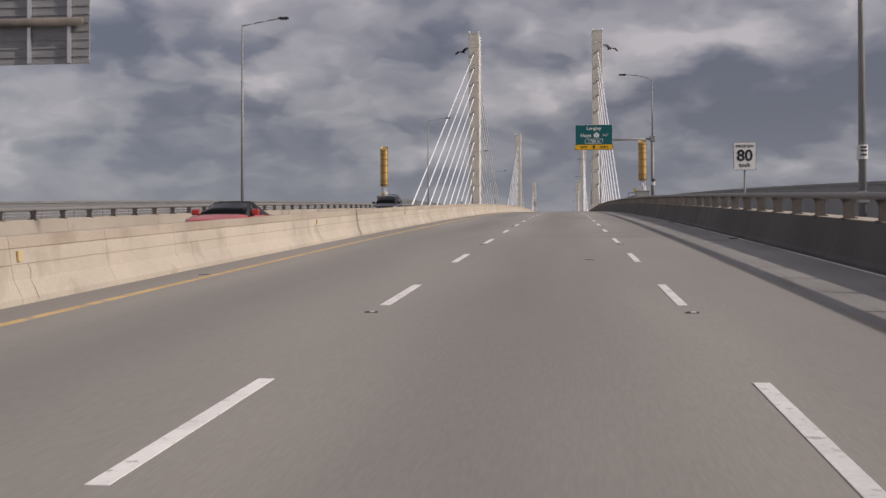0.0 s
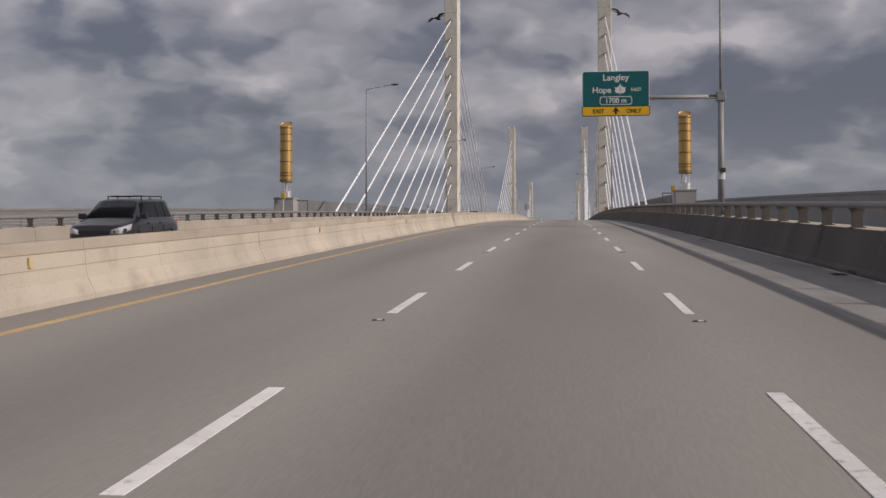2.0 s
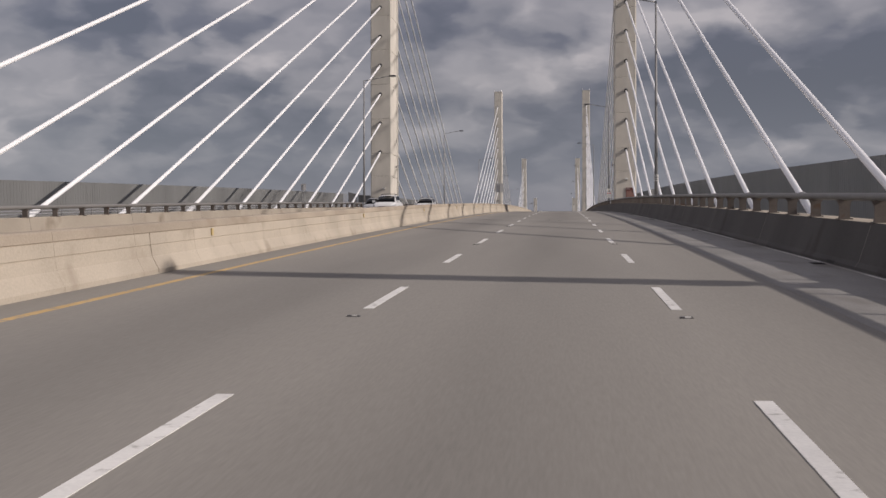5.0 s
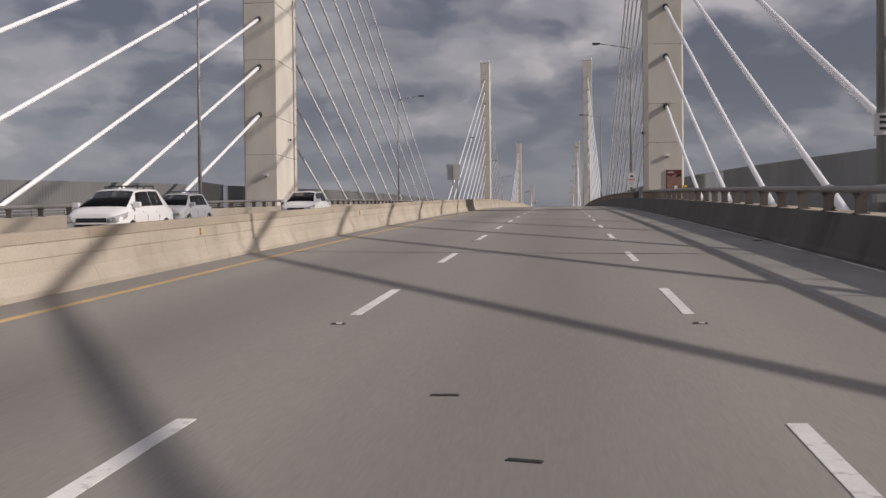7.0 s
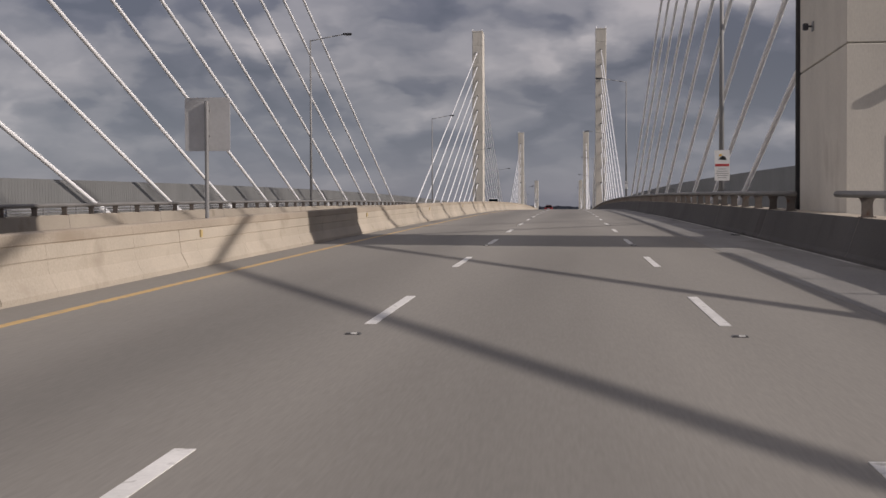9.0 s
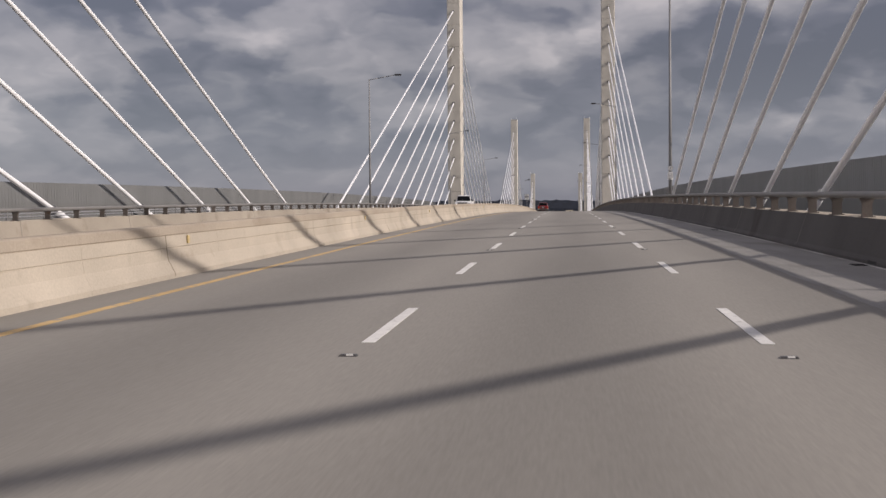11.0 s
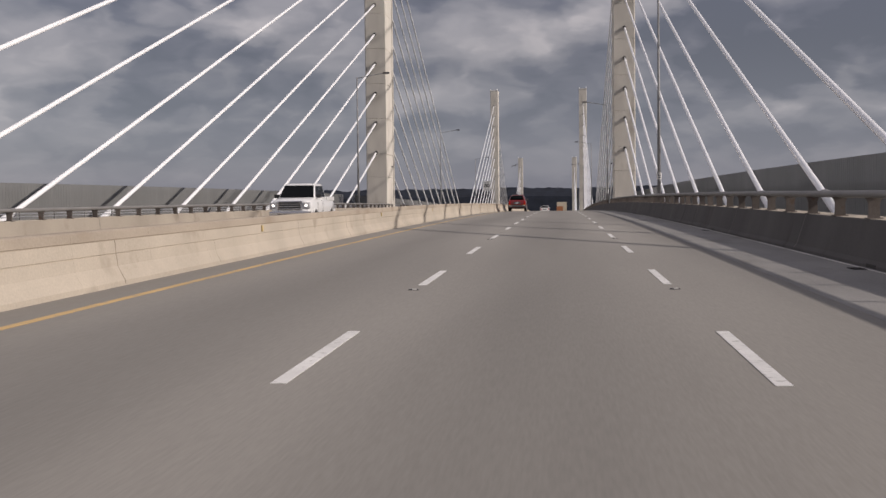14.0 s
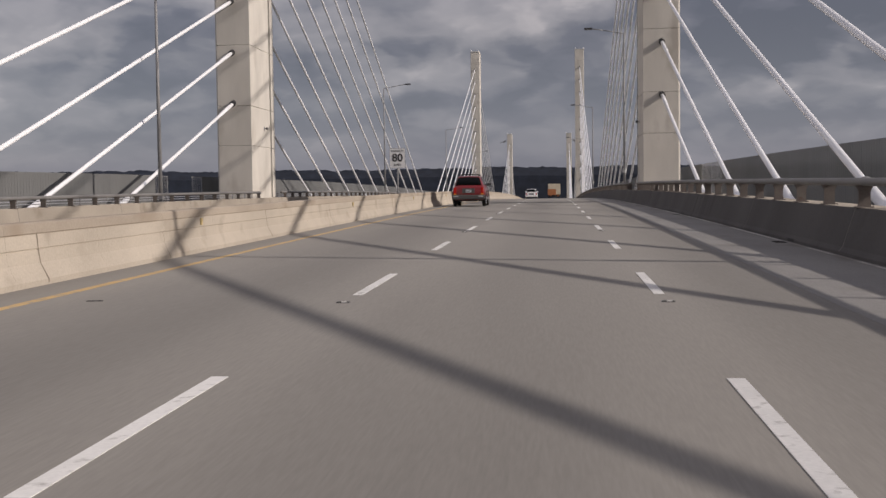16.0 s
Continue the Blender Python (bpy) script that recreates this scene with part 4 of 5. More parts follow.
def eagle(x, y, z, out):
    """A bird of bronze with spread wings on a bracket."""
    bm = bmesh.new()
    # body and tail along y, wings across
    rows = [(-1.0, 0.10, 0.05), (-0.55, 0.28, 0.2), (0.0, 0.36, 0.28), (0.55, 0.26, 0.22), (0.95, 0.16, 0.16), (1.25, 0.05, 0.06)]
    rings = []
    for yy, w, h in rows:
        rings.append([bm.verts.new((w * math.cos(a), yy, h * math.sin(a))) for a in [math.pi * 2 * i / 8 for i in range(8)]])
    for r0, r1 in zip(rings, rings[1:]):
        for i in range(8):
            bm.faces.new((r0[i], r0[(i + 1) % 8], r1[(i + 1) % 8], r1[i]))
    bm.faces.new(rings[0][::-1])
    bm.faces.new(rings[-1])
    for sgn in (-1, 1):
        span = [(0.2, 0.05, 0.55), (0.9, 0.42, 0.62), (1.6, 0.36, 0.5), (2.2, 0.12, 0.12)]
        top, bot = [], []
        for xx, zz, chord in span:
            top.append([bm.verts.new((sgn * xx, chord * 0.6, zz + 0.05)), bm.verts.new((sgn * xx, -chord, zz + 0.03))])
            bot.append([bm.verts.new((sgn * xx, chord * 0.6, zz - 0.04)), bm.verts.new((sgn * xx, -chord, zz - 0.01))])
        for i in range(3):
            bm.faces.new((top[i][0], top[i][1], top[i + 1][1], top[i + 1][0]))
            bm.faces.new((bot[i][0], bot[i + 1][0], bot[i + 1][1], bot[i][1]))
            bm.faces.new((top[i][0], top[i + 1][0], bot[i + 1][0], bot[i][0]))
            bm.faces.new((top[i][1], bot[i][1], bot[i + 1][1], top[i + 1][1]))
        bm.faces.new((top[3][0], top[3][1], bot[3][1], bot[3][0]))
    tube(bm, (-out * 2.0, 0, 0.0), (0, 0, 0.0), 0.07, n=8)
    bmesh.ops.recalc_face_normals(bm, faces=bm.faces[:])
    e = part("eagle_statue", bm, EAGLE, m=pose(x, y, deck_z(y) + z) @ pose(0, 0, 0, 0, 18 * out, 25 * out))
    tagged(e, "dark bronze bird with spread wings on a tower bracket", "statue", "tower statues")


for y in (0.0, 3 * SPAN):
    eagle(RIGHT_TOWER + 2.95, y, 39.9, 1)
    eagle(LEFT_TOWER - 2.95, y, 39.9, -1)


def wall_light(x, y, z):
    w = empty("wall_light", pose(x, y, deck_z(y) + z), "small pale box light on the tower wall", "wall light", "tower lights")
    part("housing", box(bmesh.new(), -0.17, 0.17, -0.24, -0.02, -0.09, 0.09, bevel=0.03), TAG_WHITE, w)
    part("bracket", box(bmesh.new(), -0.07, 0.07, -0.08, 0.0, -0.16, -0.02), STEEL, w)
    part("lens", box(bmesh.new(), -0.13, 0.13, -0.22, -0.06, -0.105, -0.09), LENS, w)


wall_light(RIGHT_TOWER + 0.05, -HALF_D, 3.8)
wall_light(LEFT_TOWER + 0.42, -HALF_D, 2.87)


def camera_ball(x, y, z, inner):
    c = empty("wall_bracket", pose(x, y, deck_z(y) + z), "small dark bracket fixture on the tower side", "fixture", "tower fixtures")
    part("plate", box(bmesh.new(), -0.03, 0.03, -0.1, 0.1, -0.12, 0.12), STEEL, c)
    part("arm", tube(bmesh.new(), (0, 0, 0), (inner * 0.14, 0, 0), 0.025, n=8), LAMP_BODY, c)
    part("ball", box(bmesh.new(), inner * 0.2 - 0.07, inner * 0.2 + 0.07, -0.08, 0.08, -0.1, 0.08, bevel=0.04), LAMP_BODY, c)


for k in range(3):
    camera_ball(RIGHT_TOWER - HALF_W, SPAN * k + 0.3, 5.6, -1)
    camera_ball(LEFT_TOWER + HALF_W, SPAN * k + 0.3, 5.6, 1)


def notice_board():
    b = empty("notice_board", pose(8.27, -HALF_D, deck_z(0)), "maroon information board fixed to the tower", "board")
    part("panel", box(bmesh.new(), -0.53, 0.53, -0.09, -0.003, 0.95, 2.66, bevel=0.01), BOARD, b)
    part("print", polygon([(-0.48, 1.0), (0.5, 1.0), (0.5, 2.2), (0.1, 2.35), (-0.2, 2.2), (-0.48, 2.3)], -0.096, -0.092), BOARD_PALE, b)
    part("dark_print", polygon([(0.1, 2.2), (0.5, 2.4), (0.5, 2.22), (0.18, 2.12)], -0.10, -0.097), TAG_BLACK, b)
    part("text_bar", box(bmesh.new(), -0.44, 0.0, -0.096, -0.092, 2.47, 2.52), SIGN_WHITE, b)
    part("text_bar", box(bmesh.new(), -0.44, 0.2, -0.096, -0.092, 2.4, 2.43), BOARD_PALE, b)
    part("white_label", box(bmesh.new(), 0.02, 0.24, -0.12, -0.097, 1.3, 1.55), SIGN_WHITE, b)


notice_board()


def hazard_disc():
    """A striped bollard; each band is a short ring cut on the slant."""
    d = empty("hazard_marker", pose(9.0, -HALF_D - 0.22, deck_z(0)), "round yellow and black striped hazard post by the tower", "marker")
    n = 16
    for i in range(9):
        bm = bmesh.new()
        rings = []
        for z in (0.02 + 0.17 * i, 0.02 + 0.17 * (i + 1)):
            tilt = 0.07 if 0.1 < z < 1.5 else 0.0
            rings.append([bm.verts.new((0.15 * math.cos(t), 0.15 * math.sin(t), z + tilt * math.cos(t))) for t in [2 * math.pi * k / n for k in range(n)]])
        for k in range(n):
            bm.faces.new((rings[0][k], rings[0][(k + 1) % n], rings[1][(k + 1) % n], rings[1][k]))
        bm.faces.new(rings[0][::-1])
        bm.faces.new(rings[1])
        part("band", bm, TAG_BLACK if i % 2 else SIGN_YELLOW, d)


hazard_disc()
# ---- vehicles ----
TYRE = material("tyre_rubber", (0.02, 0.02, 0.021), 0.85, vary=0.15, scale=0.2)
ALLOY = material("alloy_rim", (0.55, 0.55, 0.56), 0.35, metal=0.8, vary=0.06)
TRIM = material("black_plastic_trim", (0.028, 0.028, 0.03), 0.6, vary=0.12)
GREY_TRIM = material("grey_plastic_bumper", (0.085, 0.08, 0.078), 0.6, vary=0.12)
WINDOW = glass_material("tinted_window", (0.008, 0.009, 0.010), 0.05)
RED_LENS = glass_material("red_lamp_lens", (0.45, 0.02, 0.015), 0.12)
AMBER_LENS = glass_material("amber_lamp_lens", (0.8, 0.32, 0.05), 0.15)
CLEAR_LENS = glass_material("clear_lamp_lens", (0.46, 0.46, 0.47), 0.08)
LIT_LAMP = bpy.data.materials.new("lit_headlamp")
LIT_LAMP.use_nodes = True
LIT_LAMP.node_tree.nodes["Principled BSDF"].inputs["Emission Color"].default_value = (1.0, 0.95, 0.85, 1)
LIT_LAMP.node_tree.nodes["Principled BSDF"].inputs["Emission Strength"].default_value = 2.5
PLATE = material("pale_plate", (0.62, 0.65, 0.68), 0.5, vary=0.08)
CHROME = material("chrome", (0.75, 0.75, 0.76), 0.15, metal=1.0, vary=0.04)


def car_paint(name, color):
    m = material(name, color, 0.32, vary=0.05, scale=1.5, fine=6, bump=0.0, spec=0.5)
    b = m.node_tree.nodes["Principled BSDF"]
    b.inputs["Coat Weight"].default_value, b.inputs["Coat Roughness"].default_value = 0.7, 0.06
    return m


def loft(sections):
    """Rings of equal length joined to one closed body."""
    bm = bmesh.new()
    rings = [[bm.verts.new(p) for p in s] for s in sections]
    k = len(rings[0])
    for a, b in zip(rings, rings[1:]):
        for i in range(k):
            bm.faces.new((a[i], a[(i + 1) % k], b[(i + 1) % k], b[i]))
    bm.faces.new(rings[0][::-1])
    bm.faces.new(rings[-1])
    bmesh.ops.recalc_face_normals(bm, faces=bm.faces[:])
    return bm


def rounded(ob, angle):
    ob.data.set_sharp_from_angle(angle=radians(angle))
    return ob


def body_ring(y, w, z0, z1, crown=0.03):
    """Half-width w, sill z0 and shoulder z1 of a body at y; the nose is at +y."""
    h = z1 - z0
    half = [(0.90 * w, z0), (0.97 * w, z0 + 0.14 * h), (1.0 * w, z0 + 0.45 * h), (0.985 * w, z0 + 0.72 * h), (0.93 * w, z0 + 0.93 * h), (0.82 * w, z1), (0.4 * w, z1 + crown)]
    return [(x, y, z) for x, z in half] + [(-x, y, z) for x, z in half[::-1]]


def face_on(p0, p1, p2, p3, off=0.004, inset=0.0):
    """A thin pane on the quad p0..p3, standing off along its normal."""
    p = [Vector(q) for q in (p0, p1, p2, p3)]
    c = sum(p, Vector()) / 4
    n = (p[2] - p[0]).cross(p[3] - p[1]).normalized()
    p = [q + (c - q).normalized() * inset for q in p]
    bm = bmesh.new()
    a = [bm.verts.new(q + n * off) for q in p]
    b = [bm.verts.new(q + n * (off - 0.02)) for q in p]
    bm.faces.new(a)
    bm.faces.new(b[::-1])
    for i in range(4):
        bm.faces.new((a[i], b[i], b[(i + 1) % 4], a[(i + 1) % 4]))
    bmesh.ops.recalc_face_normals(bm, faces=bm.faces[:])
    return bm


def wheel(car, x, y, r, side):
    w = part("wheel", tube(bmesh.new(), (x - 0.10, y, r), (x + 0.10, y, r), r * 0.94, n=28), TYRE, car)
    bm = bmesh.new()
    for xa, ra, xb, rb in ((-0.11, 0.86, -0.07, 1.0), (-0.07, 1.0, 0.07, 1.0), (0.07, 1.0, 0.11, 0.86)):
        tube(bm, (x + xa, y, r), (x + xb, y, r), r * ra, r * rb, 28, caps=False)
    part("tyre", bm, TYRE, w, smooth=True)
    part("rim", tube(bmesh.new(), (x + side * 0.09, y, r), (x + side * 0.115, y, r), r * 0.64, r * 0.60, 24), ALLOY, w)
    for i in range(5):
        a = 2 * math.pi * i / 5
        c, s = math.cos(a), math.sin(a)
        bm = tube(bmesh.new(), (x + side * 0.118, y + 0.1 * r * c, r + 0.1 * r * s), (x + side * 0.118, y + 0.56 * r * c, r + 0.56 * r * s), 0.028, n=6)
        part("spoke", bm, CHROME, w)
    part("hub", tube(bmesh.new(), (x + side * 0.1, y, r), (x + side * 0.13, y, r), r * 0.13, n=12), CHROME, w)


def arch(car, x, y, r, side, mat):
    """The dark opening over a wheel and its lip."""
    bm = bmesh.new()
    n = 16
    pts = [(y + (r + 0.10) * math.cos(math.pi * i / n), 0.85 * r + (r + 0.10) * math.sin(math.pi * i / n)) for i in range(n + 1)]
    a = [bm.verts.new((x, p, z)) for p, z in pts]
    b = [bm.verts.new((x + side * 0.012, p, z)) for p, z in pts]
    bm.faces.new(a)
    bm.faces.new(b)
    for i in range(n):
        bm.faces.new((a[i], a[i + 1], b[i + 1], b[i]))
    part("wheel_well", bm, TRIM, car)
    bm = bmesh.new()
    for i in range(n):
        t0, t1 = math.pi * i / n, math.pi * (i + 1) / n
        tube(bm, (x + side * 0.012, y + (r + 0.11) * math.cos(t0), 0.85 * r + (r + 0.11) * math.sin(t0)), (x + side * 0.012, y + (r + 0.11) * math.cos(t1), 0.85 * r + (r + 0.11) * math.sin(t1)), 0.028, n=6)
    part("arch_lip", bm, mat, car)


def shell_ring(y, w, sill, shoulder, belt, roof, crown=0.03):
    """A cross-section of a closed car at y; belt and roof: (half-width, height), equal heights where there is no cabin."""
    (bw, bz), (rw, rz) = belt, roof
    half = [(0.84 * w, sill), (0.96 * w, sill + 0.07), (1.0 * w, sill + 0.45 * (shoulder - sill)), (0.985 * w, shoulder - 0.06), (0.955 * w, shoulder), (bw, bz), (rw, rz), (0.72 * rw, rz + 0.7 * crown)]
    return [(x, y, z) for x, z in half] + [(0, y, rz + crown)] + [(-x, y, z) for x, z in half[::-1]]


def sheet(grid, off=0.008, thick=0.03):
    """A thin curved pane over a grid of points, standing off along its normals."""
    rows, cols = len(grid), len(grid[0])
    bm = bmesh.new()
    flat = [[bm.verts.new(p) for p in row] for row in grid]
    for a, b in zip(flat, flat[1:]):
        for q in range(cols - 1):
            bm.faces.new((a[q], a[q + 1], b[q + 1], b[q]))
    bm.normal_update()
    if sum(v.normal.dot(v.co - Vector((0, 0, 0.8))) for row in flat for v in row) < 0:
        off, thick = -off, -thick
    out = [[v.co + v.normal * off for v in row] for row in flat]
    inn = [[v.co - v.normal * thick for v in row] for row in flat]
    bm.free()
    bm = bmesh.new()
    o = [[bm.verts.new(p) for p in row] for row in out]
    u = [[bm.verts.new(p) for p in row] for row in inn]
    for r in range(rows - 1):
        for q in range(cols - 1):
            bm.faces.new((o[r][q], o[r][q + 1], o[r + 1][q + 1], o[r + 1][q]))
            bm.faces.new((u[r][q], u[r + 1][q], u[r + 1][q + 1], u[r][q + 1]))
    rim = [(0, q) for q in range(cols)] + [(r, cols - 1) for r in range(1, rows)] + [(rows - 1, q) for q in range(cols - 2, -1, -1)] + [(r, 0) for r in range(rows - 2, 0, -1)]
    for (r0, q0), (r1, q1) in zip(rim, rim[1:] + rim[:1]):
        bm.faces.new((o[r0][q0], u[r0][q0], u[r1][q1], o[r1][q1]))
    bmesh.ops.recalc_face_normals(bm, faces=bm.faces[:])
    return bm


def inset_grid(rows, along, up):
    """The rows of points drawn in at both ends and at top and bottom."""
    rows = [[Vector(p) for p in row] for row in rows]
    for row in rows:
        row[0], row[-1] = row[0].lerp(row[1], along), row[-1].lerp(row[-2], along)
    low, high = rows[0], rows[-1]
    rows[0] = [a.lerp(b, up) for a, b in zip(low, rows[1])]
    rows[-1] = [a.lerp(b, up) for a, b in zip(high, rows[-2] if len(rows) > 2 else low)]
    return rows


def closed_body(car, paint, roof, L, W, belt, H, hood, sill, screen, back, roof_w, drop):
    """One smooth skin from tail to nose with its panes."""
    n, t = L / 2, -L / 2
    s0, s1 = screen
    b0, b1 = back
    sh = belt - 0.1

    def low_ring(y, w, z, lift=0.0):
        return shell_ring(y, w, sill + lift, z - 0.13, (0.93 * w, z - 0.06), (0.84 * w, z), 0.03)

    def cab_ring(y, z, narrow=0.0, w=None):
        w = w or W
        return shell_ring(y, w, sill, sh, (0.925 * w, belt), (roof_w - narrow, z - 0.05), 0.05)

    mid = 0.5 * (b1 + s1)
    rings = [low_ring(t, 0.86 * W, belt - 0.12, 0.2), low_ring(t + 0.05, 0.95 * W, belt - 0.03, 0.1), low_ring(b0 + 0.06, 0.985 * W, belt, 0.03),
             cab_ring(b1, H - 0.05, 0.05, 0.985 * W), cab_ring(b1 + 0.25, H - 0.01, 0.02), cab_ring(0.5 * (b1 + mid) + 0.1, H), cab_ring(mid + 0.15, H), cab_ring(s1 - 0.28, H - 0.01), cab_ring(s1, H - 0.05, 0.03),
             low_ring(s0, W, belt + 0.02), low_ring(0.5 * (s0 + n) - 0.1, 0.99 * W, hood + 0.03), low_ring(n - 0.42, 0.965 * W, hood - 0.25 * drop), low_ring(n - 0.2, 0.92 * W, hood - 0.6 * drop, 0.03), low_ring(n - 0.07, 0.84 * W, hood - 0.95 * drop, 0.06), low_ring(n, 0.72 * W, hood - drop - 0.14, 0.12)]
    body = rounded(part("body", loft(rings), paint, car, smooth=True), 46)
    if roof:
        rows = [[r[k] for k in range(5, 12)] for r in rings[2:10]]
        part("soft_top", sheet(rows, 0.006, 0.01), roof, body, "black fabric roof", smooth=True)
    glass = slice(6, 11)
    part("windscreen", sheet(inset_grid([rings[9][glass], rings[8][glass]], 0.10, 0.05), 0.012), WINDOW, body, smooth=True)
    part("rear_window", sheet(inset_grid([rings[2][glass], rings[3][glass]], 0.10, 0.07), 0.012), WINDOW, body, smooth=True)
    for pick in ((5, 6), (11, 10)):
        lo, hi = ([Vector(r[q]) for r in rings] for q in pick)
        # the front light narrows to the foot of the screen
        lights = (([lo[9].lerp(lo[8], 0.42), lo[7], lo[6]], [hi[8].lerp(hi[7], 0.05), hi[7], hi[6]]), ([lo[6], lo[5]], [hi[6], hi[5]]), ([lo[5], lo[4].lerp(lo[3], 0.5)], [hi[5], hi[4].lerp(hi[5], 0.2)]))
        for feet, heads in lights:
            grid = [[p.lerp(q, f) for p, q in zip(feet, heads)] for f in (0.1, 0.9)]
            for row in grid:
                row[0], row[-1] = row[0].lerp(row[1], 0.05), row[-1].lerp(row[-2], 0.05)
            part("side_window", sheet(grid, 0.012), WINDOW, body)


def vehicle(name, label, category, paint, place, L=4.7, W=0.92, belt=1.05, H=1.75, hood=0.98, sill=0.28, r=0.36, screen=(1.35, 0.55), back=(-2.2, -1.95), roof_w=0.70, rear_wheel=-1.4, front_wheel=1.45, trim=None, bed=False, rack=True, grille=CHROME, lit=False, drop=0.1, roof=None):
    """A car with its nose at +y, its middle at the origin; screen: foot and head of the windscreen; back: foot and head of the rear window."""
    car = empty(name, place, label, category)
    trim = trim or paint
    n, t = L / 2, -L / 2
    deck = belt - 0.08
    b0, b1 = back
    s0, s1 = screen
    bw, rw = W * 0.90, roof_w
    if bed:
        rings = [body_ring(t, W * 0.90, sill + 0.16, deck - 0.10, 0.0), body_ring(t + 0.10, W * 0.97, sill + 0.08, deck, 0.01), body_ring(t + 0.7, W, sill, deck, 0.02), body_ring(0.0, W, sill, belt, 0.0),
                 body_ring(screen[0] - 0.1, W, sill, belt - 0.01, 0.02), body_ring(n - 0.75, W * 0.98, sill, hood, 0.05), body_ring(n - 0.4, W * 0.95, sill, hood - 0.3 * drop, 0.05), body_ring(n - 0.18, W * 0.9, sill + 0.03, hood - 0.6 * drop, 0.04), body_ring(n - 0.05, W * 0.82, sill + 0.1, hood - drop, 0.02), body_ring(n, W * 0.7, sill + 0.16, hood - drop - 0.12, 0.0)]
        rounded(part("body", loft(rings), paint, car, smooth=True), 38)
        # cabin
        cab = [[(-bw, b0, belt - 0.05), (bw, b0, belt - 0.05), (bw, s0, belt - 0.05), (-bw, s0, belt - 0.05)],
               [(-bw, b0, belt), (bw, b0, belt), (bw, s0, belt), (-bw, s0, belt)],
               [(-rw, b1, H - 0.08), (rw, b1, H - 0.08), (rw, s1, H - 0.08), (-rw, s1, H - 0.08)],
               [(-rw * 0.9, b1 + 0.1, H - 0.01), (rw * 0.9, b1 + 0.1, H - 0.01), (rw * 0.9, s1 - 0.12, H - 0.01), (-rw * 0.9, s1 - 0.12, H - 0.01)],
               [(-rw * 0.5, b1 + 0.3, H), (rw * 0.5, b1 + 0.3, H), (rw * 0.5, s1 - 0.3, H), (-rw * 0.5, s1 - 0.3, H)]]
        hull = loft(cab)
        bmesh.ops.bevel(hull, geom=[e for e in hull.edges if e.calc_face_angle(0) > 0.5], offset=0.09, segments=4, affect="EDGES", profile=0.5)
        cabin = rounded(part("cabin", hull, roof or paint, car, smooth=True), 35)
        lo, hi = cab[1], cab[2]

        def between(a, b, f):
            return Vector(a).lerp(Vector(b), f)

        def pane(pname, q, f0, f1, g0, g1):
            """Part of a cabin side: f along, g up."""
            a, b, c, d = q
            pts = []
            for f, g in ((f0, g0), (f1, g0), (f1, g1), (f0, g1)):
                pts.append(between(between(a, b, f), between(d, c, f), g))
            part(pname, face_on(*pts, off=0.006), WINDOW, cabin)

        pane("rear_window", (lo[0], lo[1], hi[1], hi[0]), 0.045, 0.955, 0.06, 0.95)
        pane("windscreen", (lo[2], lo[3], hi[3], hi[2]), 0.035, 0.965, 0.04, 0.96)
        for f0, f1 in ((0.08, 0.46), (0.48, 0.93)):
            pane("side_window", (lo[1], lo[2], hi[2], hi[1]), f0, f1, 0.10, 0.92)
            pane("side_window", (lo[3], lo[0], hi[0], hi[3]), 1 - f1, 1 - f0, 0.10, 0.92)
    else:
        closed_body(car, paint, roof, L, W, belt, H, hood, sill, screen, back, roof_w, drop)
    # wheels
    for side in (-1, 1):
        for wy in (front_wheel, rear_wheel):
            arch(car, side * W * 0.985, wy, r, side, trim)
            wheel(car, side * (W - 0.105), wy, r, side)
        bm = bmesh.new()
        x0, x1 = sorted((side * (bw + 0.02), side * (bw + 0.25)))
        box(bm, x0, x1, s0 - 0.42, s0 - 0.26, belt + 0.02, belt + 0.2, bevel=0.04)
        part("mirror", bm, TRIM if bed else trim, car)
        bm = bmesh.new()
        x0, x1 = sorted((side * W * 0.99, side * (W + 0.012)))
        box(bm, x0, x1, rear_wheel + r + 0.2, front_wheel - r - 0.2, sill + 0.02, sill + 0.16)
        part("rocker", bm, trim, car)
        for wy in ((0.75, -0.3) if not bed else (0.55,)):
            x0, x1 = sorted((side * W * 0.93, side * (W + 0.005)))
            part("door_handle", box(bmesh.new(), x0, x1, wy - 0.42, wy - 0.26, belt - 0.14, belt - 0.10), trim, car)
        for wy in ((1.25, 0.15, -0.85) if not bed else (1.25, 0.1)):
            x0, x1 = sorted((side * W * 0.97, side * (W + 0.003)))
            part("door_gap", box(bmesh.new(), x0, x1, wy - 0.004, wy + 0.004, sill + 0.17, sill + 0.74 * (belt - sill)), TRIM, car)
    # bumpers and lamps
    part("rear_bumper", box(bmesh.new(), -W * 0.98, W * 0.98, t - 0.13, t + 0.25, sill + 0.05, sill + 0.32, bevel=0.06), trim, car)
    part("front_bumper", box(bmesh.new(), -W * (0.97 if bed else 0.9), W * (0.97 if bed else 0.9), n - 0.3, n + (0.14 if bed else 0.06), sill - 0.02, sill + 0.24, bevel=0.06), grille if bed else trim, car)
    part("air_intake", box(bmesh.new(), -W * 0.55, W * 0.55, n + 0.04, n + (0.15 if bed else 0.075), sill + 0.0, sill + 0.12), TRIM, car)
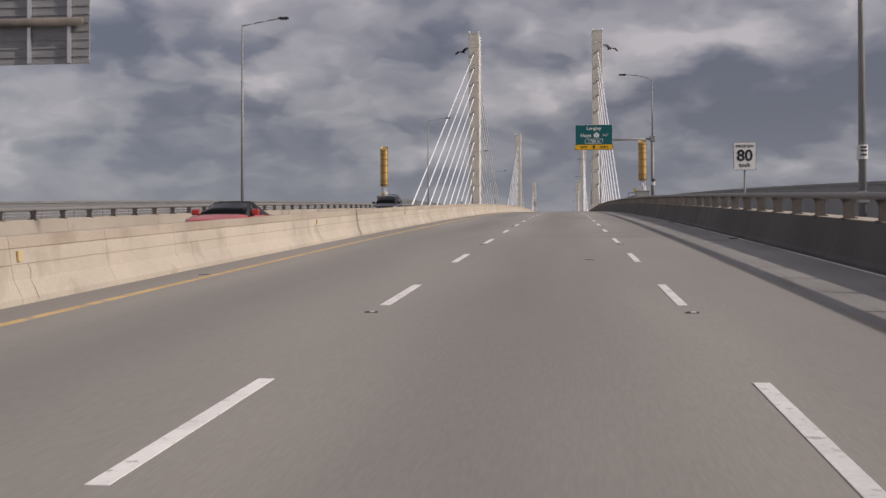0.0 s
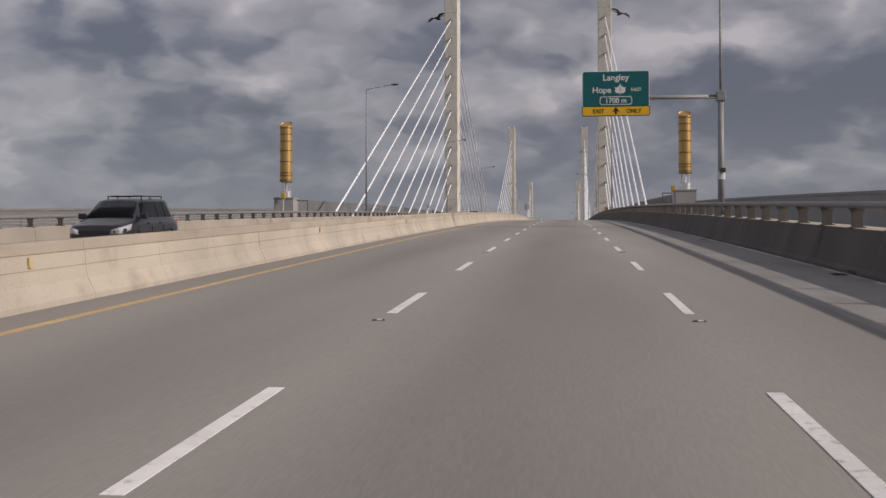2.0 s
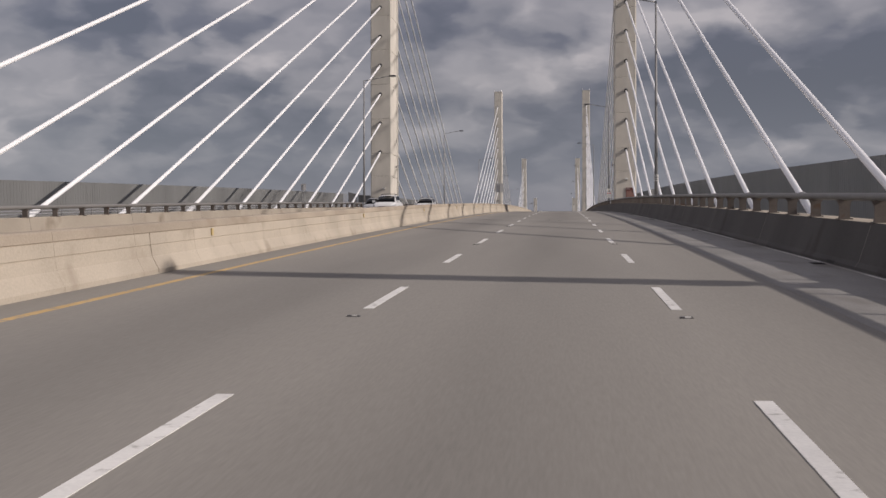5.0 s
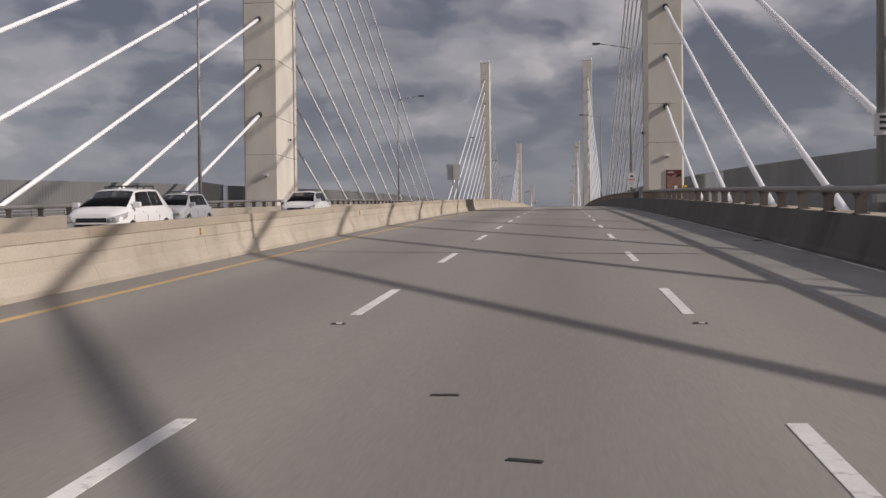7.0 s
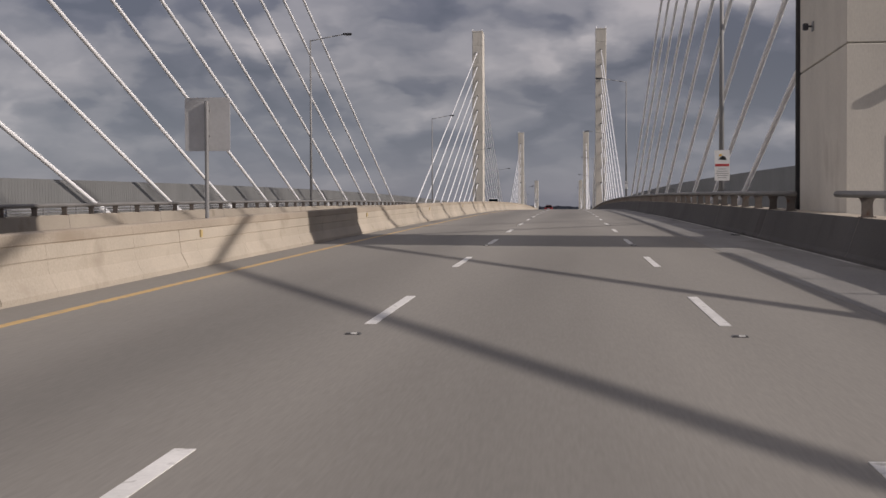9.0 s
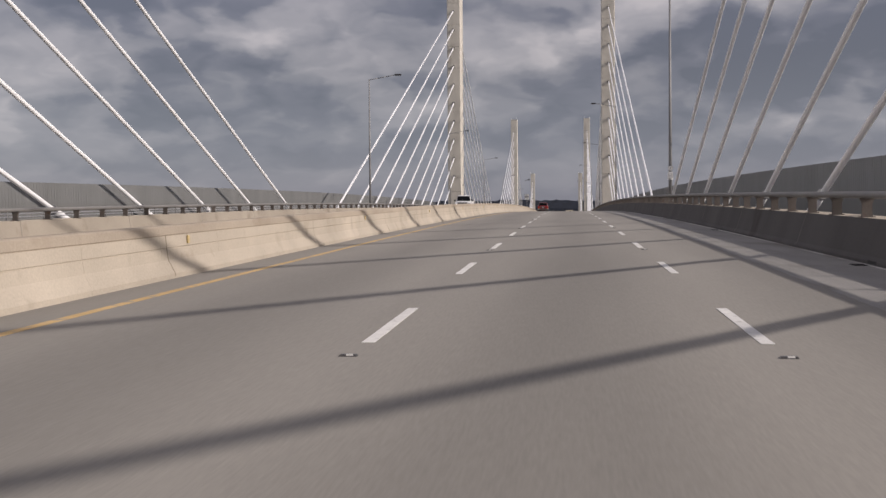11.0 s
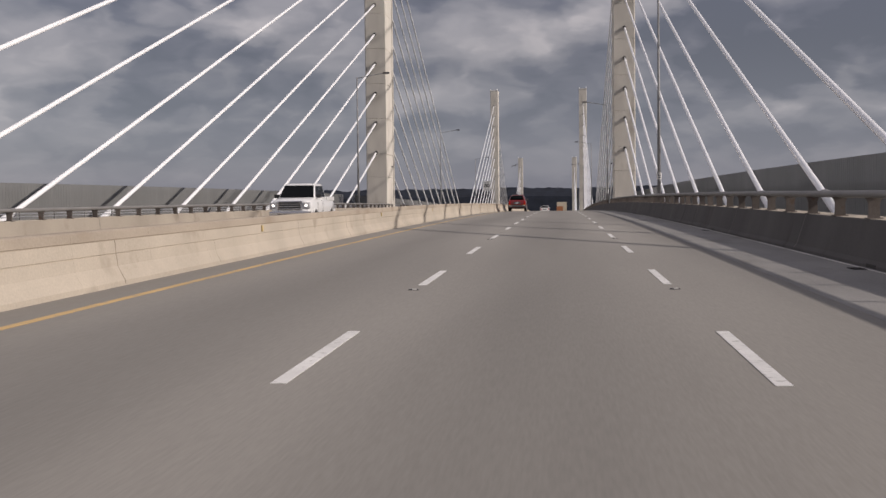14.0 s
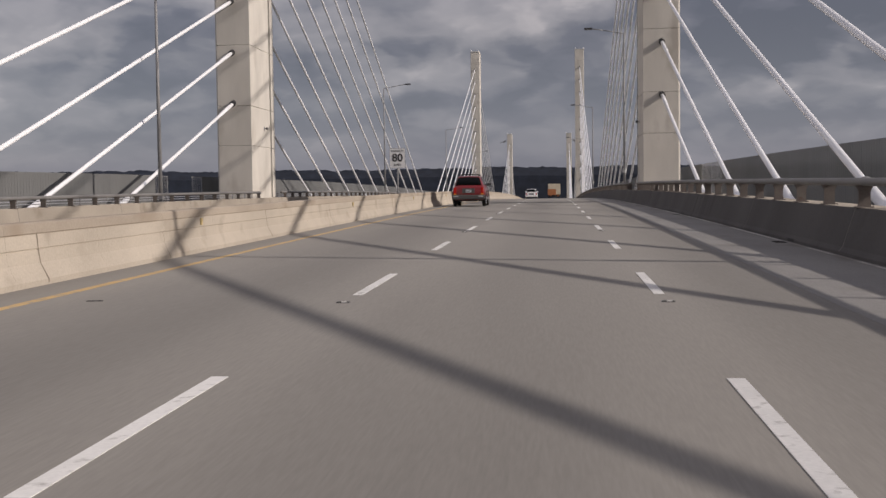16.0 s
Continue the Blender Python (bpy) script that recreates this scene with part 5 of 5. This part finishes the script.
    if bed:
        gz = hood - drop - 0.40
        frame_bm = box(bmesh.new(), -W * 0.60, W * 0.60, n - 0.2, n + 0.03, gz - 0.03, hood - drop + 0.03, bevel=0.03)
        surround = part("grille", frame_bm, grille, car)
        part("mesh_field", box(bmesh.new(), -W * 0.53, W * 0.53, n + 0.0, n + 0.036, gz + 0.02, hood - drop - 0.02), TRIM, surround)
        for k in range(6):
            z = gz + 0.045 + 0.055 * k
            part("grille_slat", box(bmesh.new(), -W * 0.53, W * 0.53, n + 0.02, n + 0.05, z, z + 0.028, bevel=0.008), GREY_TRIM if k % 2 else grille, surround)
    else:
        part("upper_grille", box(bmesh.new(), -W * 0.5, W * 0.5, n - 0.2, n + 0.035, hood - drop - 0.23, hood - drop - 0.10, bevel=0.02), TRIM, car)
        part("lower_grille", box(bmesh.new(), -W * 0.56, W * 0.56, n - 0.2, n + 0.04, hood - drop - 0.43, hood - drop - 0.29, bevel=0.02), TRIM, car)
        part("grille_bar", box(bmesh.new(), -W * 0.5, W * 0.5, n - 0.1, n + 0.048, hood - drop - 0.285, hood - drop - 0.235, bevel=0.01), paint, car)
    for side in (-1, 1):
        if bed:
            bm = box(bmesh.new(), -0.17 * W, 0.17 * W, -0.13, 0.13, -0.15, 0.15, bevel=0.05)
            lamp = part("headlight", bm, CLEAR_LENS, car, m=pose(side * W * 0.78, n - 0.12, hood - drop - 0.19, 0, 0, side * -8), smooth=True)
            part("bulb", tube(bmesh.new(), (side * -0.02, 0.12, 0), (side * -0.02, 0.138, 0), 0.06, n=16), LIT_LAMP if lit else CHROME, lamp)
        else:
            foot = [(side * W * 0.52, n + 0.02, hood - drop - 0.24), (side * W * 0.82, n - 0.04, hood - drop - 0.23), (side * W * 0.972, n - 0.46, hood - drop - 0.12)]
            head = [(side * W * 0.54, n - 0.005, hood - drop - 0.11), (side * W * 0.82, n - 0.10, hood - drop - 0.03), (side * W * 0.955, n - 0.62, hood - drop + 0.06)]
            if side > 0:
                foot, head = foot[::-1], head[::-1]
            lamp = part("headlight", sheet([foot, head], 0.02, 0.06), CLEAR_LENS, car, smooth=True)
            c = (side * W * 0.74, n - 0.04, hood - drop - 0.15)
            part("bulb", tube(bmesh.new(), c, (c[0], c[1] + 0.05, c[2]), 0.06, n=14), LIT_LAMP if lit else CHROME, lamp)
        x0, x1 = sorted((side * W * 0.74, side * W * 0.905))
        part("tail_light", box(bmesh.new(), x0, x1, t - 0.015, t + 0.12, belt - 0.42, belt - 0.06, bevel=0.02), RED_LENS, car)
        part("turn_lens", box(bmesh.new(), x0, x1, t - 0.018, t + 0.1, belt - 0.49, belt - 0.43, bevel=0.01), AMBER_LENS, car)
        x0, x1 = sorted((side * 0.62 * W, side * 0.9 * W))
        part("reverse_lens", box(bmesh.new(), x0, x1, t - 0.135, t - 0.125, sill + 0.2, sill + 0.27), CLEAR_LENS, car)
    part("plate_recess", box(bmesh.new(), -0.36, 0.36, t - 0.006, t + 0.02, belt - 0.40, belt - 0.12), trim if trim is not paint else TRIM, car)
    plate = part("number_plate", box(bmesh.new(), -0.16, 0.16, t - 0.022, t - 0.008, belt - 0.36, belt - 0.20), PLATE, car)
    part("plate_bar", box(bmesh.new(), -0.12, 0.12, t - 0.026, t - 0.0225, belt - 0.31, belt - 0.25), GREY_TRIM, plate)
    part("exhaust", tube(bmesh.new(), (W * 0.55, t + 0.3, sill - 0.03), (W * 0.55, t - 0.08, sill - 0.04), 0.035, n=10), STEEL, car)
    part("axle", tube(bmesh.new(), (-W * 0.8, rear_wheel, r * 0.95), (W * 0.8, rear_wheel, r * 0.95), 0.06, n=10), TRIM, car)
    part("underbody", box(bmesh.new(), -W * 0.7, W * 0.7, t + 0.3, n - 0.3, sill - 0.07, sill + 0.1), TRIM, car)
    if rack:
        for side in (-1, 1):
            x = side * rw * 0.82
            bm = bmesh.new()
            tube(bm, (x, b1 + 0.2, H + 0.06), (x, s1 - 0.45, H + 0.06), 0.02, n=8)
            for yy in (b1 + 0.22, (b1 + s1) / 2, s1 - 0.47):
                tube(bm, (x, yy, H - 0.03), (x, yy, H + 0.06), 0.02, n=8)
            part("roof_rail", bm, TRIM, car)
        for yy in (b1 + 0.35, s1 - 0.7):
            part("cross_bar", tube(bmesh.new(), (-rw * 0.82, yy, H + 0.07), (rw * 0.82, yy, H + 0.07), 0.018, n=8), TRIM, car)
    if bed:
        z = belt - 0.08
        part("bed_floor", box(bmesh.new(), -W * 0.8, W * 0.8, t + 0.1, b0 - 0.05, z + 0.0, z + 0.03), TRIM, car)
        for side in (-1, 1):
            x0, x1 = sorted((side * W * 0.84, side * W * 0.97))
            part("bed_side", box(bmesh.new(), x0, x1, t + 0.05, b0 - 0.02, z - 0.05, z + 0.16, bevel=0.03), paint, car)
        part("tailgate", box(bmesh.new(), -W * 0.84, W * 0.84, t + 0.02, t + 0.1, z - 0.4, z + 0.15, bevel=0.02), paint, car)
    return car


RED = car_paint("red_car_paint", (0.215, 0.010, 0.013))
BRIGHT_RED = car_paint("bright_red_car_paint", (0.50, 0.04, 0.035))
WHITE = car_paint("white_car_paint", (0.86, 0.86, 0.85))
SILVER_PAINT = car_paint("silver_car_paint", (0.42, 0.43, 0.45))
BLACK = car_paint("black_car_paint", (0.015, 0.015, 0.018))


def facing(x, y, back=False):
    tilt = math.degrees(math.atan(-2 * CURVE * (y - CREST_Y)))
    m = pose(x, y, deck_z(y) + fall(x) + 0.004, tilt, 0, 0)
    return m @ pose(0, 0, 0, 0, 0, 180) if back else m


vehicle("red_suv", "dark red family SUV with grey bumpers and roof rack", "car", RED, facing(-4.45, 230.6), L=4.7, W=0.97, belt=1.19, H=1.82, hood=1.08, sill=0.37, r=0.37, screen=(1.25, 0.55), back=(-2.28, -2.0), roof_w=0.68, trim=GREY_TRIM)
vehicle("red_coupe", "bright red low coupe on the oncoming carriageway", "car", BRIGHT_RED, facing(-10.0, -236.0, True), roof=TRIM, L=4.6, W=0.9, belt=0.86, H=1.30, hood=0.84, sill=0.2, r=0.33, screen=(0.95, 0.1), back=(-1.7, -0.75), roof_w=0.60, rack=False, grille=TRIM)
vehicle("black_suv", "black SUV on the oncoming carriageway", "car", BLACK, facing(-13.5, -183.2, True), L=4.7, W=0.94, belt=1.08, H=1.74, hood=1.0, sill=0.3, screen=(1.3, 0.5), back=(-2.25, -1.95), roof_w=0.66, trim=TRIM)
vehicle("white_suv", "white compact SUV on the oncoming carriageway", "car", WHITE, facing(-13.3, -49.8, True), L=4.6, W=0.92, belt=1.10, H=1.72, hood=1.04, sill=0.28, screen=(1.5, 0.45), back=(-2.2, -1.6), roof_w=0.64, grille=TRIM, drop=0.1)
vehicle("silver_suv", "silver compact SUV on the oncoming carriageway", "car", SILVER_PAINT, facing(-17.1, -33.5, True), L=4.4, W=0.9, belt=1.06, H=1.68, hood=1.0, sill=0.28, screen=(1.35, 0.45), back=(-2.1, -1.6), roof_w=0.62, grille=TRIM, drop=0.1)
vehicle("white_car", "white estate car on the oncoming carriageway", "car", WHITE, facing(-13.5, -23.5, True), L=4.7, W=0.92, belt=1.04, H=1.66, hood=0.98, sill=0.26, screen=(1.4, 0.35), back=(-2.2, -1.6), roof_w=0.62, grille=TRIM, drop=0.1)
vehicle("white_pickup", "white pickup truck with chrome grille on the oncoming carriageway", "pickup truck", WHITE, facing(-12.55, 161.6, True), L=5.8, W=1.02, belt=1.43, H=2.17, hood=1.42, sill=0.58, r=0.44, screen=(1.5, 0.8), back=(-1.1, -1.0), roof_w=0.76, rear_wheel=-1.9, front_wheel=1.8, bed=True, rack=False, lit=True, drop=0.14)
vehicle("white_hatchback", "white car far ahead on the carriageway", "car", WHITE, facing(-3.0, 338.0), L=4.4, W=0.9, belt=1.0, H=1.55, hood=0.92, rack=False)


def box_truck(x, y):
    """A slow works truck with an orange rear."""
    orange = material("orange_truck_paint", (0.42, 0.17, 0.07), 0.5, vary=0.12, scale=0.6)
    pale = material("cream_truck_paint", (0.62, 0.55, 0.42), 0.5, vary=0.12, scale=0.6)
    t = empty("works_truck", facing(x, y), "orange and cream works truck far ahead", "truck")
    part("load_box", box(bmesh.new(), -1.15, 1.15, -3.6, 1.2, 1.0, 3.0, bevel=0.05), pale, t)
    part("rear_board", box(bmesh.new(), -1.2, 0.3, -3.66, -3.61, 0.9, 2.0), orange, t)
    part("cab", box(bmesh.new(), -1.1, 1.1, 1.3, 3.2, 0.7, 2.6, bevel=0.12, taper=0.1), orange, t)
    part("windscreen", box(bmesh.new(), -0.95, 0.95, 3.08, 3.16, 1.6, 2.35), WINDOW, t)
    part("chassis", box(bmesh.new(), -0.5, 0.5, -3.5, 3.0, 0.6, 0.95), TRIM, t)
    part("beacon_bar", box(bmesh.new(), -0.5, 0.5, 1.6, 1.9, 2.6, 2.75, bevel=0.04), AMBER_LENS, t)
    for side in (-1, 1):
        for wy in (2.2, -1.6, -2.7):
            wheel(t, side * 1.0, wy, 0.46, side)


box_truck(0.5, 378.0)
# ---- small pieces of the road and barrier ----
STUD = material("road_stud_metal", (0.12, 0.115, 0.11), 0.35, metal=0.6, vary=0.2, scale=0.1)
AMBER = material("amber_reflector", (0.58, 0.45, 0.22), 0.45, vary=0.1)
SEAL = material("black_joint_seal", (0.035, 0.034, 0.033), 0.8, vary=0.2)

for y in (-148.6, 850.0):
    bm = bmesh.new()
    box(bm, MID + 0.32, 5.5, y - 0.16, y + 0.16, deck_z(y) - 0.02, deck_z(y) + 0.006)
    joint = part("expansion_joint", bm, STEEL, road, "steel expansion joint across the lanes")
    bm = bmesh.new()
    box(bm, MID + 0.33, 5.49, y - 0.05, y + 0.05, deck_z(y) + 0.006, deck_z(y) + 0.010)
    part("seal", bm, SEAL, joint)

bm = bmesh.new()
box(bm, -0.03, 0.0, -0.05, 0.05, -0.07, 0.07, bevel=0.006)
amber = part("reflector", bm, AMBER, median, "amber reflector", m=along_deck(MID + 0.185, 114.5 - 17.65 * 24) @ pose(0, 0, 0.62))
for i in range(-23, 17):
    again(amber, along_deck(MID + 0.185, 114.5 + 17.65 * i) @ pose(0, 0, 0.62))

DASH, DASH_PHASE = 8.8253, 8.252
# the painter's small slips from an even spacing
SLIP_AT = [-31, -28, -26, -23, -20, -13, -8, -7, -4, 7, 10, 12, 15, 18]
SLIP = [0.33, -0.2, 0.28, -0.1, -0.15, 0.0, -0.4, 0.27, 0.05, 0.08, -0.38, 0.3, 0.02, 0.05]


def dash_y(i):
    return DASH_PHASE + DASH * i + float(np.interp(i, SLIP_AT, SLIP))


bm = bmesh.new()
box(bm, -0.08, 0.08, -0.04, 0.04, 0.0, 0.018, taper=0.015)
stud = part("road_stud", bm, STUD, road, m=along_deck(-1.83, dash_y(-36) - 0.85))
bm = bmesh.new()
box(bm, -0.02, 0.05, -0.036, -0.012, 0.0, 0.022, taper=0.007)
lens = part("stud_lens", bm, PAINT, stud)
for i in range(-35, 45):
    if (i % 2 == 0) == (i < -15):
        for x in (-1.85, 1.85):
            again(lens, Matrix(), again(stud, along_deck(x, dash_y(i) - 0.85), road))
rng = random.Random(3)
bm = bmesh.new()
box(bm, -0.10, 0.10, -0.03, 0.03, 0.0, 0.008, taper=0.01)
patch = part("tar_mark", bm, SEAL, road, m=along_deck(-0.32, -76.3))
for x, y in ((0.28, -78.1), (1.9, -169.6), (1.92, -221.7), (-4.94, 175.4), (-5.93, -251.0), (1.9, 104.0), (0.9, -247.0)):
    again(patch, along_deck(x, y) @ pose(0, 0, 0, 0, 0, rng.uniform(-30, 30)))

bm = bmesh.new()
box(bm, -0.062, 0.062, 0.0, 3.1, 0.0, 0.005)
dash = part("lane_line", bm, PAINT, road, m=along_deck(-1.83, dash_y(-36)))
for i in range(-36, 70):
    for x in (-1.83, 1.83):
        if (i, x) != (-36, -1.83):
            again(dash, along_deck(x, dash_y(i)))

# ---- deck drains along the parapet ----
GRATE = material("dark_cast_iron", (0.03, 0.028, 0.027), 0.7, metal=0.3, vary=0.3, scale=0.2)
bm = bmesh.new()
box(bm, -0.12, 0.12, -0.24, 0.24, 0.0, 0.004)
for k in range(5):
    box(bm, -0.11, 0.11, -0.21 + 0.09 * k, -0.16 + 0.09 * k, 0.0045, 0.012)
drain = part("drain_grate", bm, GRATE, road, "dark iron drain grate", m=along_deck(5.3, -236.5) @ pose(0, 0, 0.003))
bm = bmesh.new()
box(bm, -0.006, 0.05, -0.3, 0.3, 0.01, 0.075, bevel=0.004)
slot = part("drain_slot", bm, SEAL, drain, m=pose(0.235, 0, 0))
for i in range(-2, 40):
    if i:
        again(slot, pose(0.235, 0, 0), again(drain, along_deck(5.3, -236.5 + 20.15 * i) @ pose(0, 0, 0.003), road))
